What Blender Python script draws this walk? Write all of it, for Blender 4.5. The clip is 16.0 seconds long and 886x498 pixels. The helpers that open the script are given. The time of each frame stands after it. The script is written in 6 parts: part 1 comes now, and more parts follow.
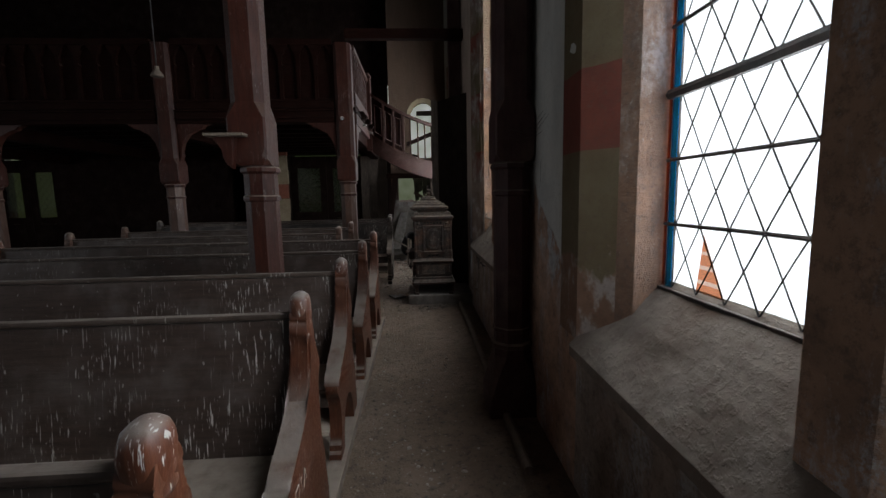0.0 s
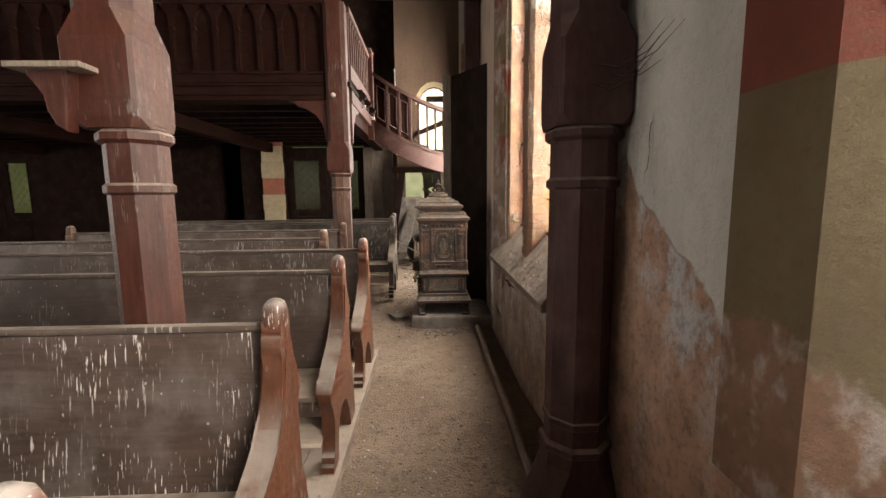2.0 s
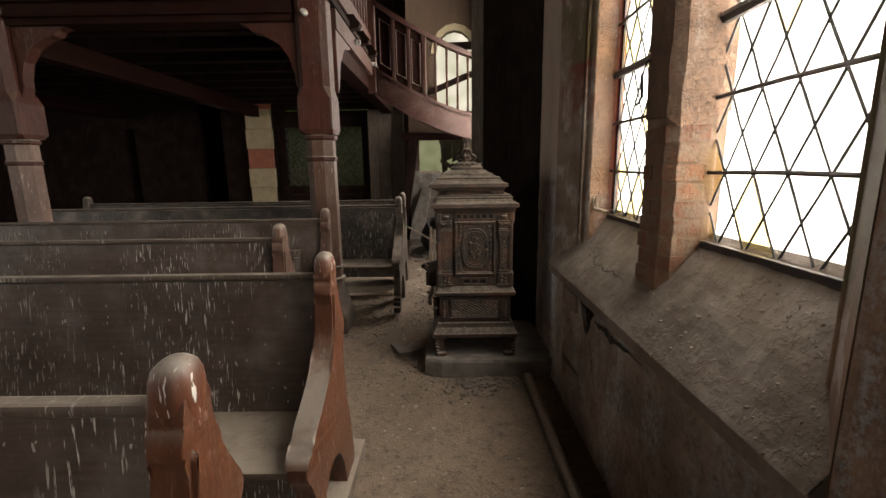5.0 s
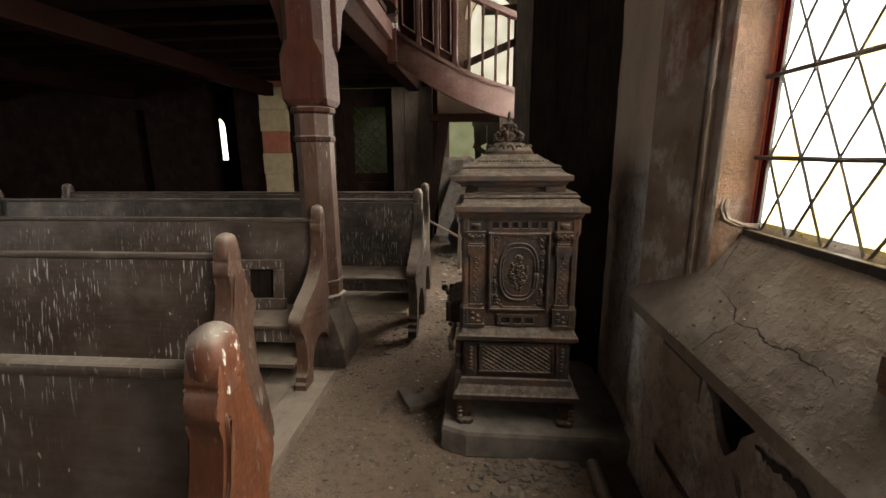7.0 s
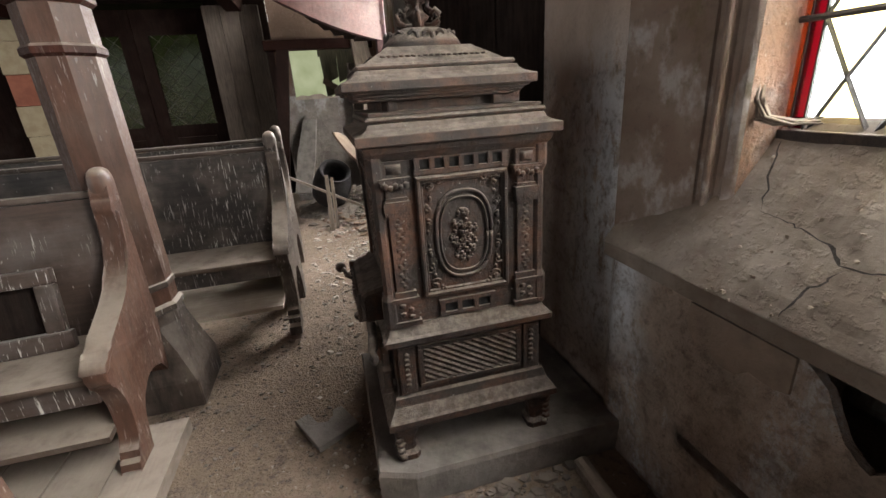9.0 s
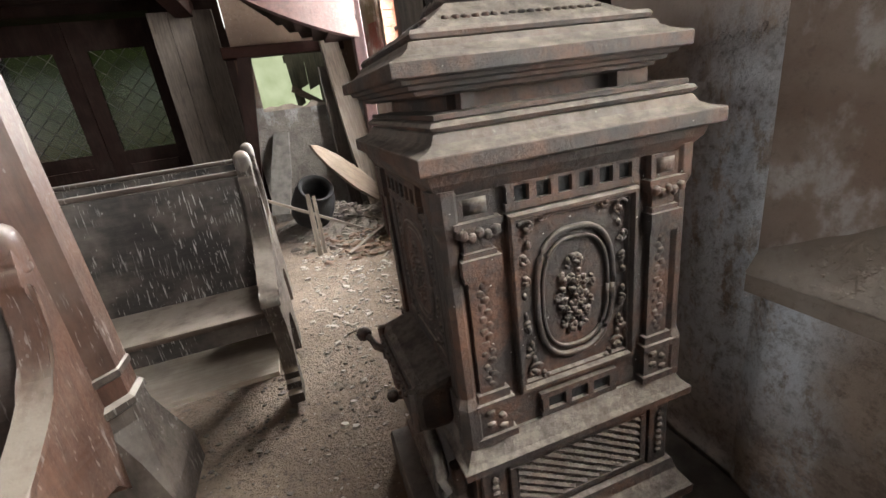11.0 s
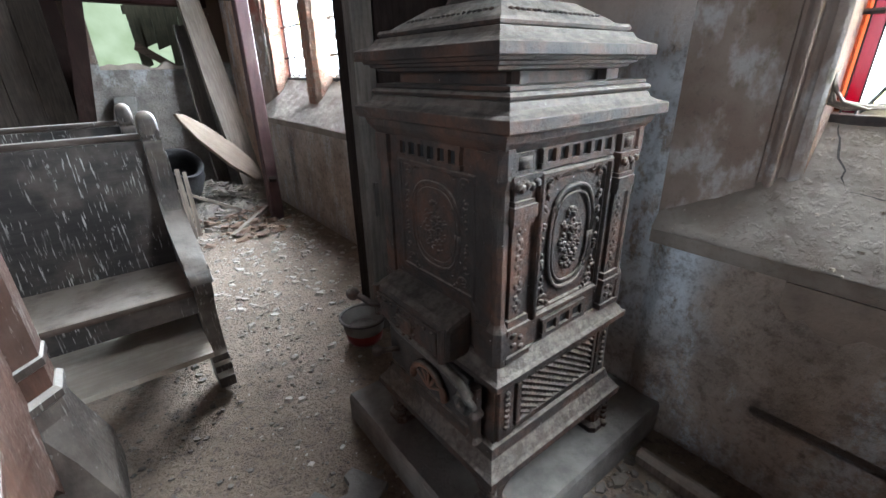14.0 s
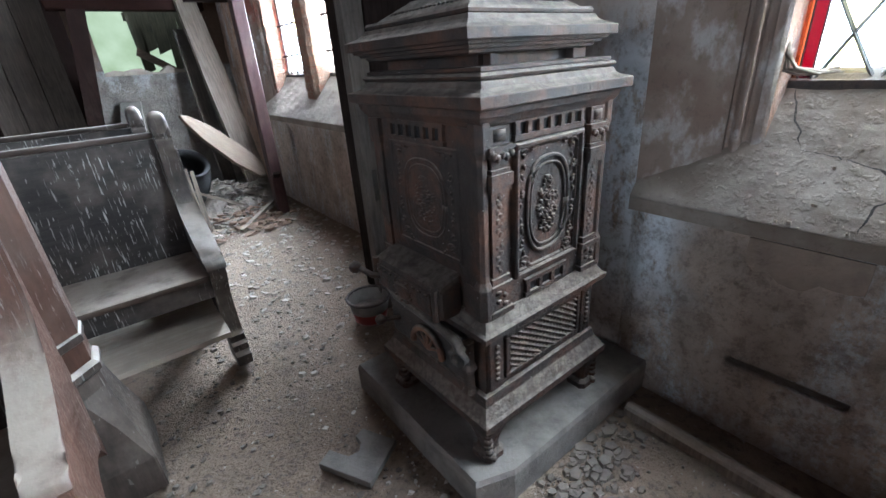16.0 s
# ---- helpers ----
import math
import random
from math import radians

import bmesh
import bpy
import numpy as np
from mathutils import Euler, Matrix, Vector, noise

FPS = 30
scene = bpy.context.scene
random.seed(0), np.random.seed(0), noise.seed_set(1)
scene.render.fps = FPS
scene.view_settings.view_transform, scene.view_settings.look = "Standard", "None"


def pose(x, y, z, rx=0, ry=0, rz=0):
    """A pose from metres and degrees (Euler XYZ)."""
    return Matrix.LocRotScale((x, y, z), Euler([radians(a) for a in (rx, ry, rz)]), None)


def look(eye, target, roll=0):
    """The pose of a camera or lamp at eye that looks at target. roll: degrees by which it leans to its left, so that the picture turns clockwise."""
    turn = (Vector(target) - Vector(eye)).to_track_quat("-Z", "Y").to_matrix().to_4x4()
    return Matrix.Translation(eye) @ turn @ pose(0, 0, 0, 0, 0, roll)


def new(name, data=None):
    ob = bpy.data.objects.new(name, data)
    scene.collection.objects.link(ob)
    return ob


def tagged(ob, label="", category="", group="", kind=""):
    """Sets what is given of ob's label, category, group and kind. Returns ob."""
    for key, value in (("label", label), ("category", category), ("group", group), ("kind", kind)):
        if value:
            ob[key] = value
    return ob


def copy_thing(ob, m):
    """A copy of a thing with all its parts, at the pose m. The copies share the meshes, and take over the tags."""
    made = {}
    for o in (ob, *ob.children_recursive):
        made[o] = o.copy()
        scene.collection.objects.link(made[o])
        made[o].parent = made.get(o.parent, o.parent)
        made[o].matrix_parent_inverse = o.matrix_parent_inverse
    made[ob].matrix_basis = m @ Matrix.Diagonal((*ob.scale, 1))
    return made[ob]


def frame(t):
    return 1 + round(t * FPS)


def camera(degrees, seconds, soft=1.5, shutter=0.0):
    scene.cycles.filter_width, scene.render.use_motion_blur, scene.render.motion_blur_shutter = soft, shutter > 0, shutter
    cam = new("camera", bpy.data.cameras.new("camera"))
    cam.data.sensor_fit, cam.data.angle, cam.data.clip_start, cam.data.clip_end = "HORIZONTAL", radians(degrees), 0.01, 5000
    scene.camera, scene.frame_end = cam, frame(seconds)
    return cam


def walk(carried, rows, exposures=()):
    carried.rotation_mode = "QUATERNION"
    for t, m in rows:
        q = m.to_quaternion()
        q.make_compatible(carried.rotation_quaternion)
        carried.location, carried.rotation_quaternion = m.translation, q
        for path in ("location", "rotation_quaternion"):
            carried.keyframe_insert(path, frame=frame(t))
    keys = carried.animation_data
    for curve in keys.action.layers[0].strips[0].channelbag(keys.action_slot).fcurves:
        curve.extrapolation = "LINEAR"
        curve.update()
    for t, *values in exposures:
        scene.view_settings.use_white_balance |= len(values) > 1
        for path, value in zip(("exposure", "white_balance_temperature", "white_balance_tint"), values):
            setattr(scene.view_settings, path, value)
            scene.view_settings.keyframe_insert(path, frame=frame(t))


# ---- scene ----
cam = camera(91.8, 16.0)
METRES, EYE, TILT, LEAN, TURN = 5.6, 1.435, 0.0, 0.0, -3.6
PATH = [
    (0, (0.26, 0.167, 1.444), (0.376, 2.148, 1.196), -1.1),
    (0.5, (0.27, 0.474, 1.435), (0.368, 2.457, 1.187), -0.7),
    (1, (0.257, 0.81, 1.431), (0.373, 2.791, 1.188), -0.3),
    (1.5, (0.267, 1.078, 1.42), (0.364, 3.061, 1.179), -1.0),
    (2, (0.305, 1.36, 1.421), (0.372, 3.342, 1.164), -0.6),
    (2.5, (0.289, 1.663, 1.41), (0.36, 3.646, 1.161), -0.1),
    (3, (0.281, 1.901, 1.431), (0.357, 3.882, 1.166), -1.1),
    (3.5, (0.27, 2.218, 1.409), (0.332, 4.195, 1.11), -2.0),
    (6, (0.267, 3.531, 1.388), (0.193, 5.49, 0.995), 0.9),
    (6.5, (0.251, 3.756, 1.378), (0.159, 5.714, 0.98), 1.5),
    (7, (0.279, 4.008, 1.381), (0.119, 5.955, 0.954), -0.4),
    (7.5, (0.297, 4.217, 1.356), (0.256, 6.141, 0.811), -0.7),
    (8, (0.22, 4.4, 1.315), (0.484, 6.284, 0.697), -0.1),
    (10.5, (0.067, 5.136, 1.229), (0.59, 6.935, 0.528), -5.7),
    (11, (0.024, 5.249, 1.25), (0.576, 7.048, 0.572), -7.7),
    (11.5, (-0.059, 5.333, 1.246), (0.734, 7.062, 0.628), -4.2),
    (12, (-0.168, 5.371, 1.25), (0.838, 6.969, 0.592), -3.0),
    (12.5, (-0.213, 5.4, 1.227), (0.79, 6.981, 0.524), -2.0),
    (13, (-0.255, 5.393, 1.227), (0.812, 6.912, 0.485), -1.0),
    (13.5, (-0.319, 5.345, 1.248), (0.806, 6.815, 0.49), -1.2),
    (14, (-0.382, 5.294, 1.254), (0.754, 6.747, 0.478), -1.2),
    (14.5, (-0.419, 5.25, 1.254), (0.719, 6.694, 0.466), -1.5),
    (15, (-0.436, 5.212, 1.246), (0.691, 6.658, 0.447), -2.1),
    (15.5, (-0.44, 5.188, 1.242), (0.671, 6.638, 0.428), -3.1),
    (16, (-0.431, 5.167, 1.241), (0.672, 6.628, 0.435), -4.1),
]
# seconds, stops, white balance in kelvin, tint: the clip's camera adapts on the way
EXPOSURES = [
    (0.0, -2.15, 6250, 12), (0.5, -2.15, 6150, 12), (1.0, -1.95, 6600, 12), (1.5, -0.8, 7800, 14), (2.0, 0.1, 7900, 18), (2.5, 0.3, 7900, 20), (3.5, 0.4, 8000, 20), (6.0, -1.7, 7600, 12), (6.5, -1.15, 7900, 14), (7.0, -0.95, 7900, 14),
    (8.0, -0.65, 7200, 14), (10.5, 0.5, 6700, 12), (11.5, 0.5, 6400, 10), (12.5, 0.55, 6050, 8), (14.0, 0.7, 5500, 6), (16.0, 0.65, 5300, 6)]
walk(cam, [(t, look(eye, target, roll)) for t, eye, target, roll in PATH], EXPOSURES)

# ---- light ----
world = bpy.data.worlds.new("overcast")
scene.world = world
world.use_nodes = True
wn = world.node_tree.nodes
sky = wn.new("ShaderNodeTexSky")
sky.sky_type = "NISHITA"
sky.sun_disc = False
sky.sun_elevation, sky.sun_rotation = radians(48), radians(100)
sky.air_density, sky.dust_density = 1.0, 4.0
wn["Background"].inputs["Strength"].default_value = 0.12
world.node_tree.links.new(sky.outputs[0], wn["Background"].inputs["Color"])
sun = new("sun", bpy.data.lights.new("sun", "SUN"))
sun.data.energy, sun.data.angle, sun.data.color = 0.8, radians(25), (1.0, 0.96, 0.9)
sun.matrix_world = look((20, 5, 25), (0, 5, 0))


def window_lamp(name, x, y, z, width, height, yaw, watts, color=(0.95, 0.98, 1.0)):
    d = bpy.data.lights.new(name, "AREA")
    d.shape, d.size, d.size_y, d.energy, d.color = "RECTANGLE", width, height, watts, color
    ob = new(name, d)
    ob.matrix_world = pose(x, y, z, 90, 0, yaw)
    return ob


SOUTH = 560.0
NORTH = 150.0
FRONT = 2.5
for yc, k in ((1.02, 0.8), (4.78, 0.8), (8.93, 1.6)):
    window_lamp("sky_light", 1.38, yc, 2.68, 1.75, 3.10, 90, SOUTH * k)
# Added fill lamps, set in assumed windows opposite and at the chancel end.
for yc in (-1.5, 2.5, 6.5):
    window_lamp("sky_light", -11.15, yc, 2.0, 1.9, 1.9, -90, NORTH)
for xc in (-8.2, -5.0, -1.8):
    window_lamp("sky_light", xc, -4.2, 3.2, 1.7, 3.4, 180, FRONT)
window_lamp("sky_light", 0.45, 10.98, 2.95, 0.6, 1.1, 0, 16)

# ---- materials ----
MATS = {}


class Nodes:
    """Small helper round one material's node tree."""

    def __init__(self, name):
        self.m = bpy.data.materials.new(name)
        self.m.use_nodes = True
        self.t = self.m.node_tree
        self.b = self.t.nodes["Principled BSDF"]
        tc = self.t.nodes.new("ShaderNodeTexCoord")
        oi = self.t.nodes.new("ShaderNodeObjectInfo")
        mul = self.t.nodes.new("ShaderNodeVectorMath")
        mul.operation = "MULTIPLY_ADD"
        self.t.links.new(oi.outputs["Random"], mul.inputs[0])
        mul.inputs[1].default_value = (17.3, 9.1, 0.0)
        self.t.links.new(tc.outputs["Object"], mul.inputs[2])
        self.raw, self.co, self.random = tc.outputs["Object"], mul.outputs[0], oi.outputs["Random"]

    def link(self, a, b):
        self.t.links.new(a, b)

    def noise(self, scale, detail=4, stretch=(1, 1, 1), rough=0.6, co=None, distort=0.0):
        mp = self.t.nodes.new("ShaderNodeMapping")
        mp.inputs["Scale"].default_value = stretch
        self.link(co or self.co, mp.inputs[0])
        n = self.t.nodes.new("ShaderNodeTexNoise")
        n.inputs["Scale"].default_value, n.inputs["Detail"].default_value = scale, detail
        n.inputs["Roughness"].default_value, n.inputs["Distortion"].default_value = rough, distort
        self.link(mp.outputs[0], n.inputs["Vector"])
        return n.outputs[0]

    def ramp(self, v, lo, hi):
        r = self.t.nodes.new("ShaderNodeMapRange")
        r.interpolation_type = "SMOOTHSTEP"
        r.inputs["From Min"].default_value, r.inputs["From Max"].default_value = lo, hi
        self.link(v, r.inputs["Value"])
        return r.outputs[0]

    def math(self, op, a, b):
        n = self.t.nodes.new("ShaderNodeMath")
        n.operation = op
        for k, v in enumerate((a, b)):
            if isinstance(v, (int, float)):
                n.inputs[k].default_value = v
            else:
                self.link(v, n.inputs[k])
        return n.outputs[0]

    def mix(self, f, a, b):
        n = self.t.nodes.new("ShaderNodeMix")
        n.data_type = "RGBA"
        for s, v in ((n.inputs[0], f), (n.inputs[6], a), (n.inputs[7], b)):
            if isinstance(v, (int, float)):
                s.default_value = v
            elif isinstance(v, tuple):
                s.default_value = (*v, 1)
            else:
                self.link(v, s)
        return n.outputs[2]

    def up(self):
        g = self.t.nodes.new("ShaderNodeNewGeometry")
        s = self.t.nodes.new("ShaderNodeSeparateXYZ")
        self.link(g.outputs["Normal"], s.inputs[0])
        return s.outputs[2]

    def axis(self, k, co=None):
        s = self.t.nodes.new("ShaderNodeSeparateXYZ")
        self.link(co or self.raw, s.inputs[0])
        return s.outputs[k]

    def bump(self, v, strength, distance):
        b = self.t.nodes.new("ShaderNodeBump")
        b.inputs["Strength"].default_value, b.inputs["Distance"].default_value = strength, distance
        self.link(v, b.inputs["Height"])
        self.link(b.outputs[0], self.b.inputs["Normal"])

    def done(self, color, rough, metal=0.0):
        if isinstance(color, tuple):
            self.b.inputs["Base Color"].default_value = (*color, 1)
        else:
            self.link(color, self.b.inputs["Base Color"])
        if isinstance(rough, (int, float)):
            self.b.inputs["Roughness"].default_value = rough
        else:
            self.link(rough, self.b.inputs["Roughness"])
        self.b.inputs["Metallic"].default_value = metal
        return self.m


DUST = (0.29, 0.24, 0.195)


def wood(name, dark, light, grain=(1, 1, 1), rough=0.55, dust=0.8, dust_color=DUST, droppings=0.0, film=0.15, patch=0.46, size=1.0, shine=0.5, aisle=False):
    n = Nodes(name)
    g = n.noise(14, 6, grain, 0.65)
    c = n.mix(n.ramp(g, 0.3, 0.7), dark, light)
    c = n.mix(n.math("MULTIPLY", n.ramp(n.noise(3.2, 5), 0.45, 0.75), 0.6), c, tuple(v * 0.55 for v in dark))
    fine = n.noise(70, 5)
    c = n.mix(n.math("MULTIPLY", n.ramp(n.noise(5, 6), 0.4, 0.8), film), c, dust_color)
    if droppings:
        streak = n.ramp(n.noise(44 * size, 3, (3.2, 1, 0.24), 0.6), 0.595, 0.655)
        where = n.ramp(n.noise(2.6, 3), patch, patch + 0.16)
        if aisle:
            where = n.math("MULTIPLY", where, n.math("ADD", 0.3, n.math("MULTIPLY", n.ramp(n.axis(0), -1.7, -0.35), 0.7)))
        spots = n.ramp(n.noise(60, 1, (1, 1, 0.5)), 0.735, 0.76)
        f = n.math("MAXIMUM", n.math("MULTIPLY", streak, where), n.math("MULTIPLY", spots, 0.45))
        c = n.mix(n.math("MULTIPLY", f, droppings), c, (0.62, 0.6, 0.56))
    n.b.inputs["Specular IOR Level"].default_value = shine
    d = n.math("MULTIPLY", n.ramp(n.up(), 0.25, 0.85), n.ramp(n.noise(9, 6), 0.15, 0.6))
    c = n.mix(n.math("MULTIPLY", d, dust), c, dust_color)
    r = n.math("ADD", n.math("MULTIPLY", n.ramp(fine, 0.2, 0.8), 0.25), rough - 0.1)
    n.bump(n.math("ADD", n.math("MULTIPLY", g, 0.7), n.math("MULTIPLY", fine, 0.3)), 0.35, 0.008)
    return n.done(c, r)


def plaster(name, edge, low, high, salt=0.8, dirt=(0.10, 0.075, 0.06), dark_tone=0.5, ragged=0.9, slope=0.0, pivot=2.87, band=(0.45, 0.1), flecks=None, streak=None):
    n = Nodes(name)
    n.co = n.raw
    z = n.axis(2)
    h = n.math("ADD", z, n.math("MULTIPLY", n.math("SUBTRACT", n.noise(2.2, 6), 0.5), ragged))
    if slope:
        h = n.math("ADD", h, n.math("MULTIPLY", n.math("MINIMUM", n.math("MAXIMUM", n.math("SUBTRACT", pivot, n.axis(1)), 0.0), 0.9), slope))
    lowc = n.mix(n.ramp(n.noise(5, 6), 0.35, 0.7), low, tuple(v * 0.62 for v in low))
    lowc = n.mix(n.math("MULTIPLY", n.ramp(n.noise(1.6, 5), 0.45, 0.75), dark_tone), lowc, dirt)
    highc = n.mix(n.ramp(n.noise(4, 6, (1, 1, 0.4)), 0.35, 0.75), high, tuple(v * 0.8 for v in high))
    c = n.mix(n.ramp(h, edge - 0.015, edge + 0.015), lowc, highc)
    near = n.math("MULTIPLY", n.ramp(h, edge - band[0], edge - band[1]), n.math("SUBTRACT", 1.0, n.ramp(h, edge - 0.03, edge + 0.02)))
    s = n.math("MULTIPLY", n.ramp(n.noise(7, 7, (1, 1, 0.6), 0.7), 0.47, 0.62), near)
    s2 = n.math("MULTIPLY", n.ramp(n.noise(2.7, 7, (1, 1, 0.55), 0.7), 0.55, 0.68), n.ramp(n.noise(30, 4), 0.3, 0.6))
    s2 = n.math("MULTIPLY", s2, n.math("SUBTRACT", 1.0, n.ramp(h, edge, edge + 0.3)))
    c = n.mix(n.math("MULTIPLY", n.math("MAXIMUM", s, n.math("MULTIPLY", s2, 0.75)), salt), c, (0.54, 0.555, 0.56))
    bloom = n.math("MULTIPLY", n.ramp(n.noise(5, 8, (1, 1, 0.3), 0.75), 0.49, 0.61), n.ramp(n.noise(55, 5, rough=0.75), 0.4, 0.56))
    bloom = n.math("MULTIPLY", bloom, n.math("SUBTRACT", 1.0, n.ramp(h, edge, edge + 0.3)))
    c = n.mix(n.math("MULTIPLY", bloom, 1.2 * max(0.0, salt - 0.4) if flecks is None else flecks), c, (0.5, 0.52, 0.54))
    if streak:
        yc, wide, z0, z1 = streak
        off = n.math("ABSOLUTE", n.math("SUBTRACT", n.math("ADD", n.axis(1), n.math("MULTIPLY", n.math("SUBTRACT", n.noise(3, 6), 0.5), 0.35)), yc), 0.0)
        f = n.math("MULTIPLY", n.math("SUBTRACT", 1.0, n.ramp(off, 0.0, wide)), n.math("MULTIPLY", n.ramp(z, z0, z0 + 0.35), n.math("SUBTRACT", 1.0, n.ramp(z, z1 - 0.4, z1))))
        f = n.math("MULTIPLY", f, n.ramp(n.noise(16, 8, (1, 1, 0.5), 0.78), 0.37, 0.50))
        c = n.mix(n.math("MULTIPLY", f, 1.0), c, (0.72, 0.76, 0.80))
    c = n.mix(n.math("MULTIPLY", n.ramp(n.noise(13, 8, rough=0.78), 0.5, 0.64), n.math("ADD", 0.08, n.math("MULTIPLY", n.math("SUBTRACT", 1.0, n.ramp(h, edge - 0.02, edge + 0.02)), 0.42))), c, dirt)
    c = n.mix(n.math("MULTIPLY", n.ramp(n.noise(34, 7, rough=0.75), 0.48, 0.68), n.math("ADD", 0.1, n.math("MULTIPLY", n.math("SUBTRACT", 1.0, n.ramp(h, edge - 0.02, edge + 0.02)), 0.42))), c, dirt)
    c = n.mix(n.math("MULTIPLY", n.ramp(n.noise(60, 4, rough=0.7), 0.62, 0.72), 0.35), c, (0.5, 0.47, 0.43))
    d = n.math("MULTIPLY", n.ramp(n.up(), 0.3, 0.85), n.ramp(n.noise(9, 6), 0.1, 0.6))
    c = n.mix(n.math("MULTIPLY", d, 0.9), c, DUST)
    n.bump(n.math("ADD", n.math("ADD", n.noise(9, 8, (1, 1, 1), 0.75), n.math("MULTIPLY", n.noise(42, 6, rough=0.75), 0.4)), n.math("MULTIPLY", n.ramp(h, edge - 0.01, edge + 0.01), 0.35)), 1.0, 0.032)
    return n.done(c, 0.92)


# Film is dust streaks plus sky gloss painted into the colour.
M_PEW = wood("pew_back_wood", (0.044, 0.029, 0.022), (0.070, 0.046, 0.035), (0.35, 1, 4), 0.45, 0.9, (0.25, 0.225, 0.205), droppings=1.0, film=0.35, patch=0.43, aisle=True)
M_PEW_END = wood("pew_end_wood", (0.070, 0.0235, 0.0115), (0.125, 0.042, 0.019), (3, 3, 0.5), 0.38, 0.85, (0.24, 0.21, 0.18), film=0.12, droppings=0.2)
M_FINIAL = wood("finial_wood", (0.078, 0.025, 0.0125), (0.138, 0.045, 0.020), (3, 3, 0.5), 0.42, 0.9, (0.25, 0.225, 0.2), film=0.25, droppings=1.0, patch=0.30, size=1.5)
# The pale film holds dust and a painted sheen from the windows.
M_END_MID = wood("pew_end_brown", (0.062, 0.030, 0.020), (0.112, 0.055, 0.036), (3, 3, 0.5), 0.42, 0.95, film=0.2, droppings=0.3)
# Darker copy of the pew wood; its film also paints in sky gloss.
M_BENCH = wood("bench_back_wood", (0.028, 0.023, 0.021), (0.05, 0.043, 0.039), (0.35, 1, 4), 0.45, 0.9, droppings=0.85, film=0.5, patch=0.42, aisle=True)
M_RAIL = wood("pew_top_rail", (0.05, 0.034, 0.026), (0.09, 0.062, 0.048), (0.4, 4, 1), 0.5, 0.6, (0.27, 0.235, 0.2), film=0.3, droppings=0.5)
M_POST = wood("grey_post_board", (0.05, 0.04, 0.032), (0.105, 0.087, 0.07), (5, 5, 0.4), 0.8, 0.6, film=0.12)
M_BARK = wood("bark_slab_wood", (0.10, 0.068, 0.044), (0.17, 0.122, 0.083), (0.4, 4, 4), 0.8, 0.5, film=0.1)
M_MOSSY = wood("greenish_board", (0.05, 0.047, 0.026), (0.10, 0.093, 0.055), (5, 5, 0.4), 0.85, 0.5, film=0.08)
M_STAIR = wood("stair_dusty_paint", (0.03, 0.0095, 0.007), (0.055, 0.02, 0.015), (1, 3, 3), 0.6, 0.8, film=0.12, shine=0.25)
# Pale board colour raised further to hold the window light falling on it.
M_FOOT = wood("pale_foot_board", (0.42, 0.35, 0.275), (0.6, 0.52, 0.42), (0.4, 4, 1), 0.85, 0.6, film=0.3)
# Heavier film: dust, plus window reflection put into the colour.
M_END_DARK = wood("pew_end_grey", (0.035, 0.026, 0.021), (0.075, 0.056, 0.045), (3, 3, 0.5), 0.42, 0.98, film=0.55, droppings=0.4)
M_SEAT = wood("pew_seat_wood", (0.06, 0.04, 0.03), (0.11, 0.075, 0.055), (0.4, 5, 1), 0.6, 0.97, film=0.4)
M_RED = wood("red_brown_paint", (0.031, 0.0078, 0.0045), (0.058, 0.0155, 0.0085), (4, 4, 0.4), 0.5, 0.7, film=0.05, droppings=0.14, shine=0.3)
# Dark wood, lowered further to carry the shade under the gallery.
M_DARK = wood("dark_wood_with_shade", (0.009, 0.0052, 0.0042), (0.019, 0.0098, 0.008), (4, 4, 0.4), 0.75, 0.6, film=0.04, shine=0.04)
# Red-brown paint taken near black; the gallery's shade is in this colour.
M_GALLERY = wood("gallery_wood_shaded", (0.0095, 0.0030, 0.0022), (0.018, 0.006, 0.004), (0.4, 3, 3), 0.7, 0.6, film=0.02, shine=0.05)
M_OLD = wood("weathered_board", (0.09, 0.068, 0.05), (0.19, 0.15, 0.115), (5, 5, 0.4), 0.8, 0.6, film=0.2)
M_SCREEN = wood("grimy_board", (0.055, 0.043, 0.034), (0.105, 0.084, 0.068), (5, 5, 0.4), 0.85, 0.6, film=0.06, shine=0.2)
M_BLACK = wood("near_black_board", (0.012, 0.009, 0.008), (0.026, 0.018, 0.015), (4, 4, 0.4), 0.85, 0.5, film=0.03, shine=0.04)
M_PIL = wood("pilaster_paint", (0.042, 0.019, 0.019), (0.068, 0.031, 0.03), (3, 3, 0.5), 0.6, 0.8, film=0.14, shine=0.25)
M_DAIS = wood("platform_boards", (0.14, 0.11, 0.085), (0.24, 0.195, 0.155), (4, 0.4, 1), 0.85, 0.95, film=0.5)

M_PL_A = plaster("plaster_grey_over_brown", 1.22, (0.36, 0.20, 0.125), (0.60, 0.60, 0.55))
M_PL_PIER = plaster("plaster_salt_band", 1.50, (0.54, 0.335, 0.23), (0.70, 0.70, 0.65), salt=1.25, dark_tone=0.12, ragged=0.45, slope=0.75, band=(0.36, 0.14), flecks=0.3)
M_PL_B = plaster("plaster_brown", 2.25, (0.43, 0.265, 0.175), (0.40, 0.40, 0.34), salt=1.0)
M_PL_C = plaster("plaster_damp", 1.30, (0.50, 0.415, 0.35), (0.48, 0.39, 0.32), salt=0.4, dark_tone=0.4, band=(0.6, 0.3), streak=(6.0, 0.30, 0.2, 1.5))
